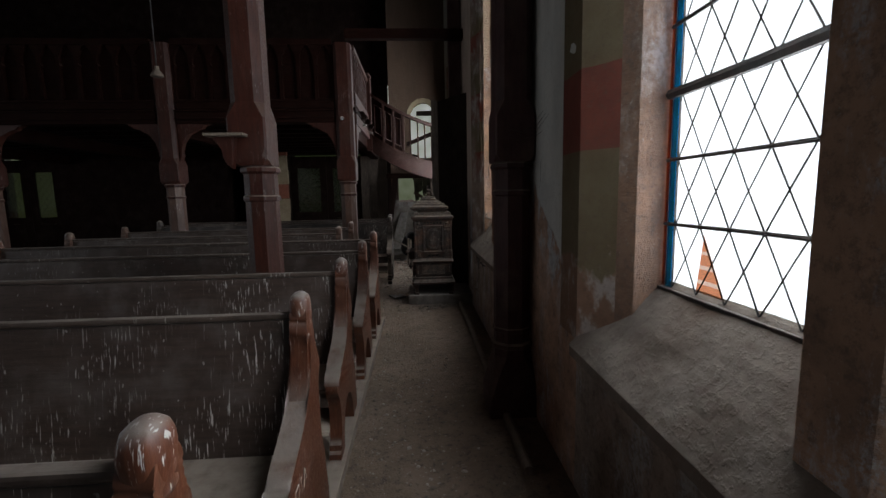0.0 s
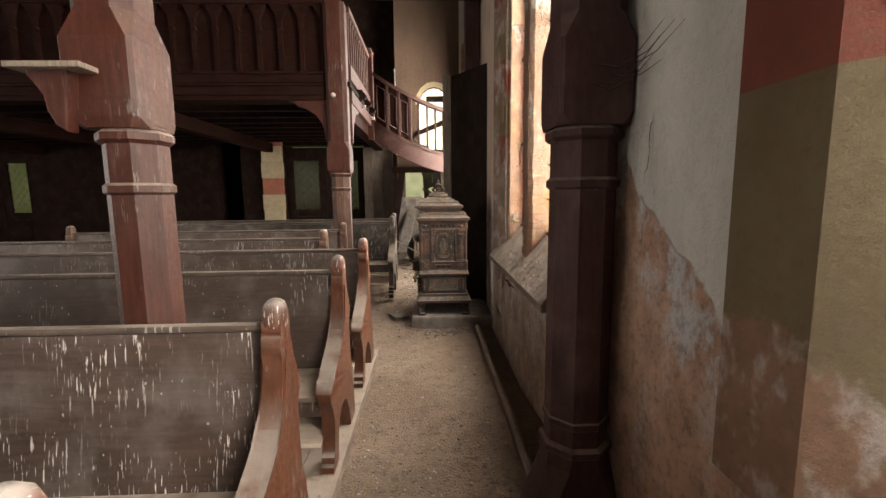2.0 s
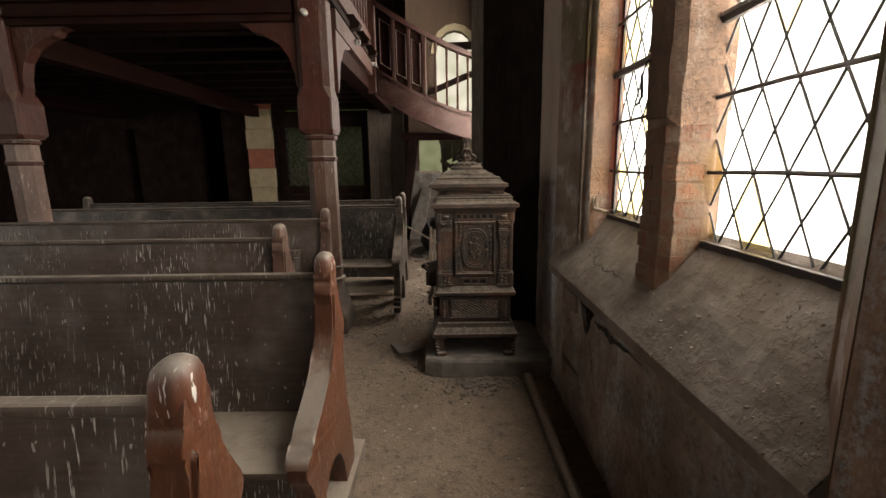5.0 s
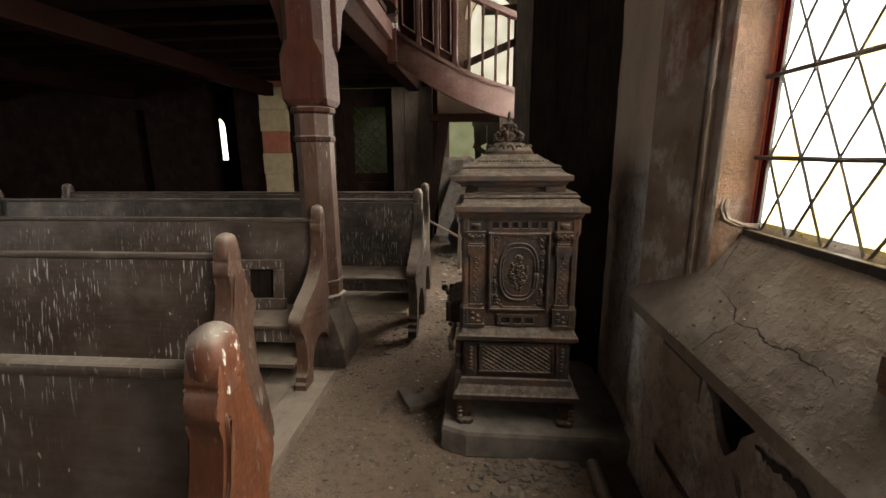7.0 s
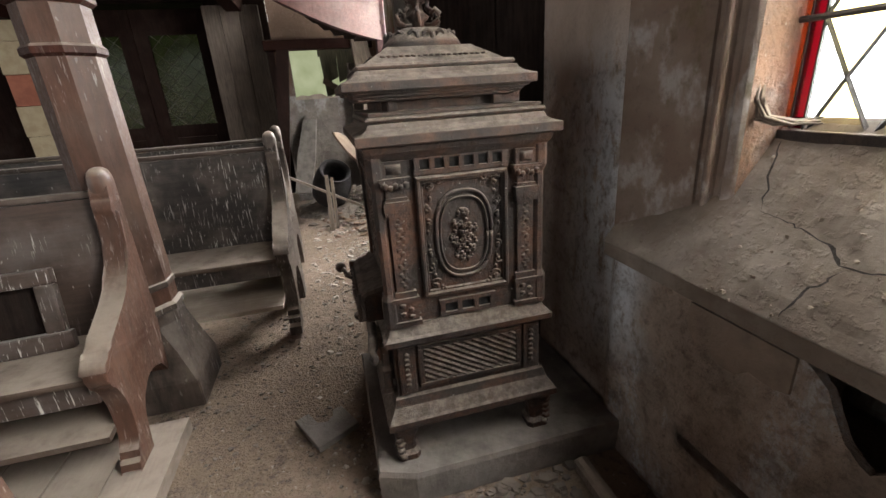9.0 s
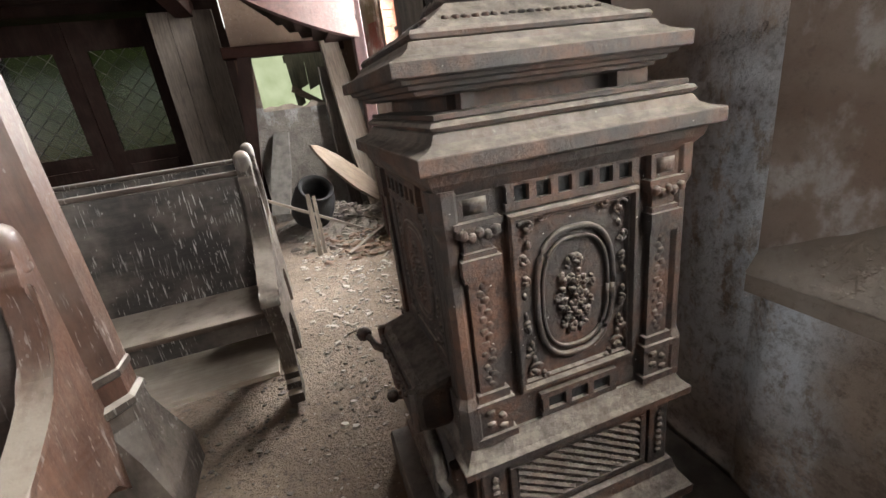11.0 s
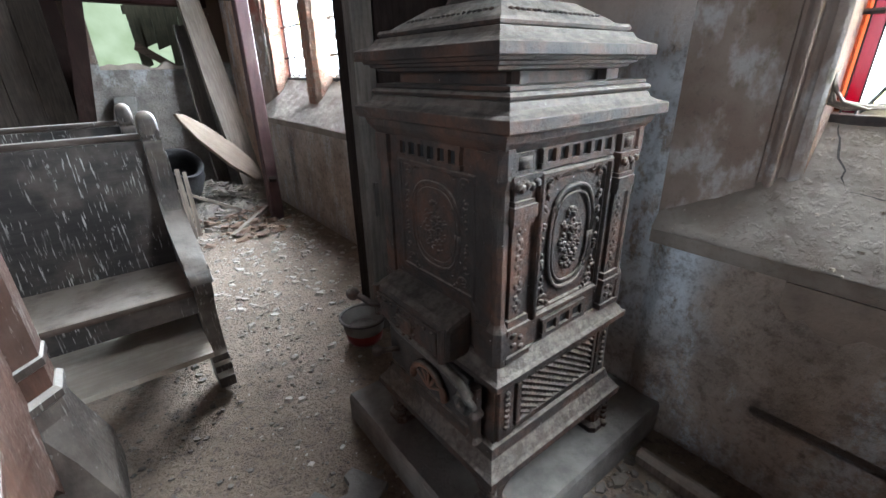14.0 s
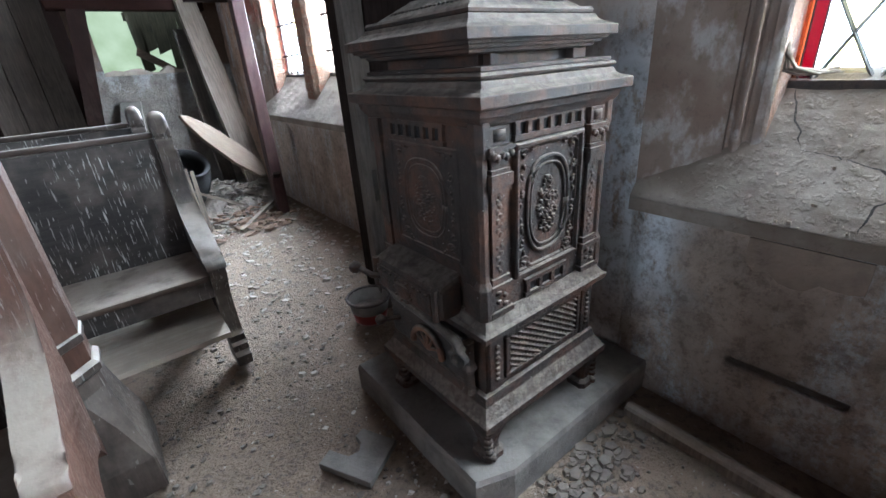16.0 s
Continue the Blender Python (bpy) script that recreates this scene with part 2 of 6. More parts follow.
M_PL_LOW = plaster("plaster_under_sill", 3.0, (0.44, 0.355, 0.29), (0.30, 0.24, 0.19), salt=1.0, dark_tone=0.35, streak=(5.86, 0.20, 0.2, 1.1))
M_REVEAL = plaster("plaster_reveal", 3.0, (0.235, 0.135, 0.085), (0.26, 0.18, 0.12), salt=0.35, dark_tone=0.35)
M_PL_REAR = plaster("plaster_rear", 1.36, (0.20, 0.175, 0.15), (0.105, 0.066, 0.043), salt=0.3, ragged=0.1)


def sill_mat():
    n = Nodes("sill_stone_dust")
    n.co = n.raw
    c = n.mix(n.ramp(n.noise(6, 7), 0.35, 0.7), (0.145, 0.114, 0.089), (0.225, 0.192, 0.16))
    c = n.mix(n.math("MULTIPLY", n.ramp(n.noise(26, 6, rough=0.7), 0.52, 0.68), 0.6), c, (0.145, 0.11, 0.085))
    n.bump(n.math("ADD", n.noise(14, 8, rough=0.7), n.math("MULTIPLY", n.ramp(n.noise(40, 4), 0.5, 0.65), 0.4)), 0.42, 0.010)
    return n.done(c, 0.95)


def quoin_mat():
    """Painted imitation quoins: red and olive blocks, worn to brown plaster low down."""
    n = Nodes("painted_quoins")
    n.co = n.raw
    z = n.axis(2)
    band = n.math("FRACT", n.math("DIVIDE", n.math("SUBTRACT", z, 1.63), 0.72), 0.0)
    wob = n.math("ADD", band, n.math("MULTIPLY", n.math("SUBTRACT", n.noise(12, 4), 0.5), 0.02))
    f = n.math("MAXIMUM", n.ramp(wob, 0.488, 0.496), n.math("SUBTRACT", 1.0, n.ramp(z, 1.625, 1.632)))
    red = n.mix(n.ramp(n.noise(7, 6), 0.3, 0.75), (0.185, 0.048, 0.030), (0.135, 0.038, 0.025))
    olive = n.mix(n.ramp(n.noise(7, 6), 0.3, 0.75), (0.118, 0.088, 0.046), (0.145, 0.116, 0.066))
    c = n.mix(f, red, olive)
    h = n.math("ADD", z, n.math("MULTIPLY", n.math("SUBTRACT", n.noise(4, 6), 0.5), 0.8))
    brown = n.mix(n.ramp(n.noise(6, 6), 0.35, 0.7), (0.22, 0.125, 0.08), (0.165, 0.095, 0.06))
    salt = n.ramp(n.noise(8, 7, (1, 1, 0.6)), 0.5, 0.62)
    brown = n.mix(n.ramp(n.axis(1), 4.9, 5.3), brown, n.mix(n.ramp(n.noise(5, 6), 0.35, 0.7), (0.17, 0.118, 0.09), (0.25, 0.20, 0.165)))
    brown = n.mix(n.math("MULTIPLY", salt, 0.4), brown, (0.53, 0.53, 0.52))
    c = n.mix(n.ramp(h, 1.10, 1.16), brown, c)
    y = n.axis(1)
    worn = n.math("MULTIPLY", n.ramp(n.math("ADD", y, n.math("MULTIPLY", n.noise(3, 6), 0.6)), 5.2, 6.2), n.ramp(n.noise(5, 7, (1, 1, 0.5), 0.7), 0.42, 0.56))
    faded = n.math("MULTIPLY", n.math("MULTIPLY", n.ramp(y, 5.3, 5.5), n.math("SUBTRACT", 1.0, n.ramp(n.math("ADD", z, n.math("MULTIPLY", n.noise(6, 6), 0.4)), 1.75, 2.05))), n.ramp(n.noise(9, 7, (1, 1, 0.5), 0.7), 0.28, 0.42))
    c = n.mix(n.math("MAXIMUM", worn, faded), c, brown)
    c = n.mix(n.math("MULTIPLY", n.ramp(n.noise(18, 5), 0.6, 0.75), 0.5), c, (0.13, 0.09, 0.07))
    c = n.mix(n.math("MULTIPLY", n.ramp(n.noise(40, 6, rough=0.75), 0.5, 0.68), 0.4), c, (0.09, 0.062, 0.045))
    n.bump(n.noise(12, 9, rough=0.78), 0.8, 0.014)
    return n.done(c, 0.9)


def brick_mat():
    n = Nodes("orange_brick")
    c = n.mix(n.random, (0.135, 0.056, 0.032), (0.205, 0.096, 0.053))
    c = n.mix(n.math("MULTIPLY", n.ramp(n.noise(18, 7, rough=0.75), 0.42, 0.58), 0.8), c, (0.15, 0.11, 0.08))
    c = n.mix(n.math("MULTIPLY", n.ramp(n.noise(50, 5, rough=0.7), 0.55, 0.66), 0.6), c, (0.09, 0.055, 0.038))
    n.bump(n.noise(30, 8, rough=0.75), 1.0, 0.014)
    return n.done(c, 0.92)


def mortar_mat(name="lime_mortar", a=(0.30, 0.25, 0.20), b=(0.2, 0.16, 0.125)):
    n = Nodes(name)
    n.co = n.raw
    c = n.mix(n.ramp(n.noise(10, 7), 0.35, 0.7), a, b)
    n.bump(n.noise(25, 7, rough=0.7), 0.7, 0.01)
    return n.done(c, 0.95)


def floor_mat():
    n = Nodes("dusty_floor")
    n.co = n.raw
    c = n.mix(n.ramp(n.noise(1.3, 6), 0.35, 0.68), (0.19, 0.138, 0.098), (0.27, 0.205, 0.153))
    c = n.mix(n.math("MULTIPLY", n.ramp(n.noise(7, 8, rough=0.75), 0.45, 0.66), 0.55), c, (0.11, 0.084, 0.064))
    c = n.mix(n.math("MULTIPLY", n.ramp(n.noise(28, 6, rough=0.75), 0.52, 0.66), 0.6), c, (0.075, 0.058, 0.046))
    c = n.mix(n.math("MULTIPLY", n.ramp(n.noise(45, 4), 0.62, 0.72), 0.6), c, (0.45, 0.41, 0.36))
    n.bump(n.math("ADD", n.noise(16, 8, rough=0.75), n.noise(70, 4)), 0.9, 0.018)
    return n.done(c, 0.96)


def iron_mat(name="cast_iron", base=(0.021, 0.015, 0.012), rust=(0.088, 0.038, 0.020), dust=0.95):
    n = Nodes(name)
    n.co = n.raw
    c = n.mix(n.ramp(n.noise(6, 7, rough=0.75), 0.4, 0.68), base, rust)
    c = n.mix(n.math("MULTIPLY", n.ramp(n.noise(45, 6, rough=0.75), 0.5, 0.66), 0.6), c, tuple(v * 0.45 for v in base))
    c = n.mix(n.math("MULTIPLY", n.ramp(n.noise(16, 6), 0.45, 0.75), 0.07), c, (0.2, 0.17, 0.145))
    c = n.mix(n.math("MULTIPLY", n.ramp(n.noise(90, 2), 0.73, 0.76), 0.7), c, (0.5, 0.48, 0.45))
    d = n.math("MULTIPLY", n.ramp(n.up(), 0.12, 0.75), n.ramp(n.noise(12, 6), 0.1, 0.55))
    c = n.mix(n.math("MULTIPLY", d, dust), c, n.mix(n.ramp(n.noise(35, 6, rough=0.7), 0.35, 0.65), (0.095, 0.076, 0.06), (0.215, 0.18, 0.15)))
    n.bump(n.math("ADD", n.noise(60, 7, rough=0.75), n.noise(18, 6, rough=0.7)), 0.8, 0.008)
    return n.done(c, n.math("ADD", n.math("MULTIPLY", n.noise(20, 4), 0.3), 0.48), 0.12)


def glass_mat(name, color, gloss=0.08):
    m = bpy.data.materials.new(name)
    m.use_nodes = True
    t = m.node_tree
    t.nodes.remove(t.nodes["Principled BSDF"])
    out = t.nodes["Material Output"]
    tr, gl, mx = t.nodes.new("ShaderNodeBsdfTransparent"), t.nodes.new("ShaderNodeBsdfGlossy"), t.nodes.new("ShaderNodeMixShader")
    tr.inputs[0].default_value = (*color, 1)
    gl.inputs["Roughness"].default_value = 0.15
    mx.inputs[0].default_value = gloss
    tc, nz, rp = t.nodes.new("ShaderNodeTexCoord"), t.nodes.new("ShaderNodeTexNoise"), t.nodes.new("ShaderNodeMix")
    rp.data_type = "RGBA"
    nz.inputs["Scale"].default_value = 9
    t.links.new(tc.outputs["Object"], nz.inputs["Vector"])
    t.links.new(nz.outputs[0], rp.inputs[0])
    rp.inputs[6].default_value, rp.inputs[7].default_value = (*color, 1), (*(v * 0.8 for v in color), 1)
    t.links.new(rp.outputs[2], tr.inputs[0])
    t.links.new(tr.outputs[0], mx.inputs[1])
    t.links.new(gl.outputs[0], mx.inputs[2])
    t.links.new(mx.outputs[0], out.inputs[0])
    return m


def foliage_glow(name, a, b, strength, scale=5.0):
    """A plain backdrop of garden greenery outside the rear openings."""
    m = bpy.data.materials.new(name)
    m.use_nodes = True
    t = m.node_tree
    t.nodes.remove(t.nodes["Principled BSDF"])
    e, nz, mx, tc = t.nodes.new("ShaderNodeEmission"), t.nodes.new("ShaderNodeTexNoise"), t.nodes.new("ShaderNodeMix"), t.nodes.new("ShaderNodeTexCoord")
    mx.data_type = "RGBA"
    nz.inputs["Scale"].default_value, nz.inputs["Detail"].default_value = scale, 6
    t.links.new(tc.outputs["Object"], nz.inputs["Vector"])
    t.links.new(nz.outputs[0], mx.inputs[0])
    mx.inputs[6].default_value, mx.inputs[7].default_value = (*a, 1), (*b, 1)
    t.links.new(mx.outputs[2], e.inputs[0])
    e.inputs[1].default_value = strength
    t.links.new(e.outputs[0], t.nodes["Material Output"].inputs[0])
    return m


M_SILL, M_QUOIN, M_BRICK, M_MORTAR, M_FLOOR = sill_mat(), quoin_mat(), brick_mat(), mortar_mat(), floor_mat()
M_IRON = iron_mat()
M_IRON_BARE = iron_mat("dark_iron", (0.03, 0.026, 0.024), (0.06, 0.038, 0.028), 0.4)
M_SCROLL = iron_mat("worn_grey_iron", (0.07, 0.062, 0.055), (0.13, 0.115, 0.10), 0.9)
M_LEAD = iron_mat("lead_came", (0.03, 0.03, 0.03), (0.05, 0.042, 0.036), 0.3)
M_SLAB = mortar_mat("grey_hearth_stone", (0.20, 0.18, 0.158), (0.12, 0.107, 0.093))
M_BEDDING = mortar_mat("brown_bedding_mortar", (0.19, 0.125, 0.085), (0.12, 0.075, 0.05))
M_RUBBLE = mortar_mat("broken_plaster", (0.46, 0.41, 0.35), (0.26, 0.215, 0.17))
M_CLOD = mortar_mat("dirt_clods", (0.2, 0.165, 0.135), (0.12, 0.1, 0.085))
M_STONE = mortar_mat("ochre_stone", (0.42, 0.35, 0.23), (0.34, 0.27, 0.17))
M_REDSTONE = mortar_mat("red_stone", (0.36, 0.13, 0.08), (0.28, 0.1, 0.065))
M_CRACK = mortar_mat("crack_shadow", (0.03, 0.025, 0.02), (0.02, 0.016, 0.014))
# Shade of the uncut vent slots, put into a flat black plate.
M_SLOT_SHADE = mortar_mat("dark_tone", (0.006, 0.005, 0.0045), (0.004, 0.0035, 0.003))
M_CLAY = mortar_mat("black_clay", (0.024, 0.022, 0.021), (0.014, 0.012, 0.012))
M_CRUST = mortar_mat("brown_plaster_crust", (0.225, 0.175, 0.138), (0.145, 0.112, 0.088))
M_PORCELAIN = mortar_mat("dusty_porcelain", (0.38, 0.37, 0.35), (0.24, 0.225, 0.21))
M_REDPAN = wood("red_enamel", (0.17, 0.015, 0.012), (0.22, 0.022, 0.016), rough=0.4, dust=0.95, dust_color=(0.10, 0.09, 0.08))
M_PANE = glass_mat("milky_pane", (0.93, 0.95, 0.93))
M_PANE_Y = glass_mat("yellowed_pane", (0.75, 0.66, 0.38))
M_BLUE = glass_mat("blue_glass", (0.06, 0.42, 0.66), 0.03)
M_CRIMSON = glass_mat("crimson_glass", (0.22, 0.010, 0.04), 0.03)
M_ORANGE = glass_mat("orange_glass", (0.42, 0.165, 0.085), 0.03)
M_PEACH = glass_mat("peach_glass", (0.5, 0.34, 0.27), 0.03)
M_DOORGLASS = glass_mat("dirty_door_glass", (0.42, 0.45, 0.33), 0.12)
M_SKYGLOW = foliage_glow("overcast_glow", (0.9, 0.95, 1.0), (1.0, 1.0, 1.0), 9.0, 0.5)
M_SKYLEAF = foliage_glow("sky_through_leaves", (0.10, 0.16, 0.06), (1.0, 1.0, 0.95), 2.6, 4.0)
M_GREEN = foliage_glow("garden_green", (0.012, 0.02, 0.006), (0.16, 0.2, 0.08), 0.7, 7.0)
M_PALEGREEN = foliage_glow("garden_pale", (0.22, 0.28, 0.13), (0.62, 0.68, 0.46), 0.9, 3.0)


# ---- building helpers ----
def part(name, bm, material, parent=None, label="", smooth=False):
    me = bpy.data.meshes.new(name)
    bmesh.ops.recalc_face_normals(bm, faces=bm.faces)
    bm.to_mesh(me)
    bm.free()
    me.materials.append(material)
    if smooth:
        for p in me.polygons:
            p.use_smooth = True
        if smooth == "edges":
            me.set_sharp_from_angle(angle=radians(38))
    ob = new(name, me)
    if parent:
        ob.parent = parent
    return tagged(ob, label)


def thing(name, label, category, group="", at=(0, 0, 0), kind=""):
    ob = new(name)
    ob.empty_display_size = 0.1
    ob.matrix_basis = Matrix.Translation(at)
    return tagged(ob, label, category, group, kind)


def box(bm, x0, x1, y0, y1, z0, z1, bevel=0.0):
    v = [bm.verts.new((x, y, z)) for z in (z0, z1) for x, y in ((x0, y0), (x1, y0), (x1, y1), (x0, y1))]
    fs = [bm.faces.new([v[k] for k in q]) for q in ((3, 2, 1, 0), (4, 5, 6, 7), (0, 1, 5, 4), (1, 2, 6, 5), (2, 3, 7, 6), (3, 0, 4, 7))]
    if bevel:
        es = {e for f in fs for e in f.edges}
        bmesh.ops.bevel(bm, geom=list(es), offset=bevel, segments=2, affect="EDGES", profile=0.6)


def loft(bm, rings, close=True):
    """Rings of points with equal counts, joined one to the next and capped."""
    vs = [[bm.verts.new(p) for p in r] for r in rings]
    k = len(vs[0])
    for a, b in zip(vs, vs[1:]):
        for i in range(k):
            bm.faces.new((a[i], a[(i + 1) % k], b[(i + 1) % k], b[i]))
    if close:
        bm.faces.new(vs[0][::-1])
        bm.faces.new(vs[-1])


def ngon(cx, cy, r, z, k=8, turn=22.5):
    return [(cx + r * math.cos(radians(turn + 360 * i / k)), cy + r * math.sin(radians(turn + 360 * i / k)), z) for i in range(k)]


def oct_square(cx, cy, half, cut, z):
    h, c = half, half - cut
    return [(cx + x, cy + y, z) for x, y in ((h, -c), (h, c), (c, h), (-c, h), (-h, c), (-h, -c), (-c, -h), (c, -h))]


def rect(x0, x1, y0, y1, z):
    return [(x0, y0, z), (x1, y0, z), (x1, y1, z), (x0, y1, z)]


def prism(bm, poly, axis, a, b, bevel=0.0):
    """A polygon drawn out along an axis from a to b; poly gives the other two coordinates in order."""
    def at(p, q):
        return {"x": (q, p[0], p[1]), "y": (p[0], q, p[1]), "z": (p[0], p[1], q)}[axis]
    lo, hi = [bm.verts.new(at(p, a)) for p in poly], [bm.verts.new(at(p, b)) for p in poly]
    k = len(poly)
    f0, f1 = bm.faces.new(lo[::-1]), bm.faces.new(hi)
    for i in range(k):
        bm.faces.new((lo[i], lo[(i + 1) % k], hi[(i + 1) % k], hi[i]))
    if bevel:
        bmesh.ops.bevel(bm, geom=list({*f0.edges, *f1.edges}), offset=bevel, segments=2, affect="EDGES", profile=0.5)


def tube(bm, pts, r, k=8):
    pts = [Vector(p) for p in pts]
    rings = []
    for i, p in enumerate(pts):
        d = (pts[min(i + 1, len(pts) - 1)] - pts[max(i - 1, 0)]).normalized()
        u = d.cross(Vector((0, 0, 1)) if abs(d.z) < 0.9 else Vector((1, 0, 0))).normalized()
        w = d.cross(u)
        rad = r[i] if isinstance(r, (list, tuple)) else r
        rings.append([p + rad * (math.cos(2 * math.pi * j / k) * u + math.sin(2 * math.pi * j / k) * w) for j in range(k)])
    loft(bm, rings)


def lathe(bm, cx, cy, prof, k=16):
    loft(bm, [ngon(cx, cy, max(r, 0.0005), z, k, 0) for r, z in prof])


def blob(bm, c, s, seed=0, rough=0.25, level=1):
    g = bmesh.ops.create_icosphere(bm, subdivisions=level, radius=1.0)
    o = Vector((seed * 1.7, seed * 0.9, seed * 2.3))
    for v in g["verts"]:
        k = 1 + rough * noise.noise(v.co * 1.6 + o)
        v.co = Vector((c[0] + v.co.x * s[0] * k, c[1] + v.co.y * s[1] * k, c[2] + v.co.z * s[2] * k))


def grid_skin(bm, f, nu, nv):
    vs = [[bm.verts.new(f(i / nu, j / nv)) for j in range(nv + 1)] for i in range(nu + 1)]
    for i in range(nu):
        for j in range(nv):
            bm.faces.new((vs[i][j], vs[i + 1][j], vs[i + 1][j + 1], vs[i][j + 1]))


def uneven(x, y, amp=0.006, scale=3.0):
    return amp * noise.noise(Vector((x * scale, y * scale, 3.1))) + 0.4 * amp * noise.noise(Vector((x * scale * 4, y * scale * 4, 7.7)))


def clip(poly, x0, x1, z0, z1):
    for k, lim, sign in ((0, x0, 1), (0, x1, -1), (1, z0, 1), (1, z1, -1)):
        out = []
        for a, b in zip(poly, poly[1:] + poly[:1]):
            ia, ib = sign * (a[k] - lim) >= 0, sign * (b[k] - lim) >= 0
            if ia:
                out.append(a)
            if ia != ib:
                s = (lim - a[k]) / (b[k] - a[k])
                out.append((a[0] + s * (b[0] - a[0]), a[1] + s * (b[1] - a[1])))
        poly = out
        if not poly:
            return []
    return poly


# ---- shell ----
def structure(name, bm, material, label, category="wall", smooth=False):
    return tagged(part(name, bm, material, None, "", smooth), label, category, "", "structure")


bm = bmesh.new()
grid_skin(bm, lambda u, v: (-11.3 + 12.7 * u, -4.3 + 19.3 * v, uneven(-11.3 + 12.7 * u, -4.3 + 19.3 * v, 0.012, 1.6) - 0.004), 170, 250)
structure("floor", bm, M_FLOOR, "bare church floor covered in pale dust and dirt", "floor", True)

# The ceiling is unseen; its height and dark timber are assumed.
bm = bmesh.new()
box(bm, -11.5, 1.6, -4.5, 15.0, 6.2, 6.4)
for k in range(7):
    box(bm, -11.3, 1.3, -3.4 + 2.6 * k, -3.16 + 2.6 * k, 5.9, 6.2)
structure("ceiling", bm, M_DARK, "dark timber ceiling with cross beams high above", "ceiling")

WINDOWS = ((-0.02, 2.09), (3.80, 5.91), (7.90, 10.03))
SILL_X, SILL_Z, HEAD = 0.958, 0.745, 4.25


def south_wall(name, y0, y1, z0, z1, material, label):
    bm = bmesh.new()
    nu, nv = max(2, int((y1 - y0) / 0.05)), max(2, int((z1 - z0) / 0.05))

    def skin(u, v):
        y, z = y0 + u * (y1 - y0), z0 + v * (z1 - z0)
        k = min(1, 12 * min(u, 1 - u)) * min(1, 12 * min(v, 1 - v))
        return (1.0 + k * uneven(y, z, 0.009, 5.0), y, z)
    grid_skin(bm, skin, nu, nv)
    box(bm, 1.012, 1.48, y0, y1, z0, z1)
    return structure(name, bm, material, label, "wall")


south_wall("wall_south_1", -4.3, -0.02, 0, 6.2, M_PL_A, "stained plaster church wall pier")
south_wall("wall_south_2", 2.09, 3.16, 0, 6.2, M_PL_PIER, "grey painted plaster peeling to brown with salt stains")
south_wall("wall_south_3", 3.16, 3.80, 0, 6.2, M_PL_B, "brown bare plaster with white salt stains")
south_wall("wall_south_4", 5.91, 7.90, 0, 6.2, M_PL_C, "damp dark plaster wall with bluish white salt bloom")
south_wall("wall_south_5", 10.03, 11.6, 0, 6.2, M_PL_B, "brown plaster wall at the rear corner")
for k, (y0, y1) in enumerate(WINDOWS):
    south_wall("wall_above_window_%d" % (k + 1), y0, y1, HEAD, 6.2, M_PL_B, "plaster wall above the tall window")
    if k == 1:
        bm = bmesh.new()
        fx, top = 0.966, 0.714

        def face_x(y):
            return 1.0 - 0.034 * max(0.0, min(1.0, (y - 3.80) / 0.5, (5.91 - y) / 0.06))
        hole = [(5.247, top), (5.20, 0.679), (5.175, 0.63), (5.153, 0.593), (5.125, 0.57), (5.105, 0.562), (5.085, 0.585), (5.061, 0.614), (5.05, 0.66), (5.02, 0.69), (5.00, top)]
        for b in ((y0, 4.97, 0, top), (4.97, 5.21, 0, 0.52), (5.21, 5.52, 0, 0.265), (5.21, 5.52, 0.30, 0.52), (5.30, 5.52, 0.52, top), (5.52, y1, 0, top)):
            nu, nv = max(2, int((b[1] - b[0]) / 0.03)), max(2, int((b[3] - b[2]) / 0.03))
            grid_skin(bm, lambda u, v: (face_x(b[0] + u * (b[1] - b[0])) + min(1, 8 * min(u, 1 - u)) * min(1, 8 * min(v, 1 - v)) * (uneven(b[0] + u * (b[1] - b[0]), b[2] + v * (b[3] - b[2]), 0.010, 5) + 0.004), b[0] + u * (b[1] - b[0]), b[2] + v * (b[3] - b[2])), nu, nv)
            box(bm, 1.012 if b[0] == y0 or b[1] == y1 else fx + 0.014, 1.48, *b)
        box(bm, fx + 0.045, 1.48, 5.21, 5.52, 0.265, 0.30)
        box(bm, 1.20, 1.48, 4.97, 5.30, 0.52, top)
        prism(bm, [(4.97, 0.52), (5.30, 0.52), (5.30, top)] + hole + [(4.97, top)], "x", fx, fx + 0.022)
        structure("wall_below_window_2", bm, M_PL_LOW, "crumbling plaster below the window with a slot", "wall")
    else:
        south_wall("wall_below_window_%d" % (k + 1), y0, y1, 0, 0.70 if k == 0 else 0.80, M_PL_LOW, "crumbling brown plaster below the window")

# per window: wall opening, mullion middle, glass plane, outer edges of the lights, jamb edge (x, inset near, inset far), sill back height, lattice step, first bar
SPECS = (dict(y0=-0.02, y1=2.09, mid=0.93, gx=1.315, near=0.16, far=1.93, ex=1.167, dn=0.13, df=0.187, zf=0.735, zb=1.055, dy=0.1513, came=0.0036, bar=1.309, b1=0.028, b2=0.074),
         dict(y0=3.80, y1=5.91, mid=4.775, gx=1.25, near=3.985, far=5.60, ex=1.115, dn=0.16, df=0.315, zf=0.765, zb=1.13, dy=0.1405, came=0.0048, bar=1.366, b1=0.018, b2=0.050),
         dict(y0=7.90, y1=10.03, mid=8.84, gx=1.25, near=8.11, far=9.73, ex=1.115, dn=0.16, df=0.30, zf=0.86, zb=1.215, dy=0.1405, came=0.0048, bar=1.366, b1=0.018, b2=0.050))
HALF = 0.115


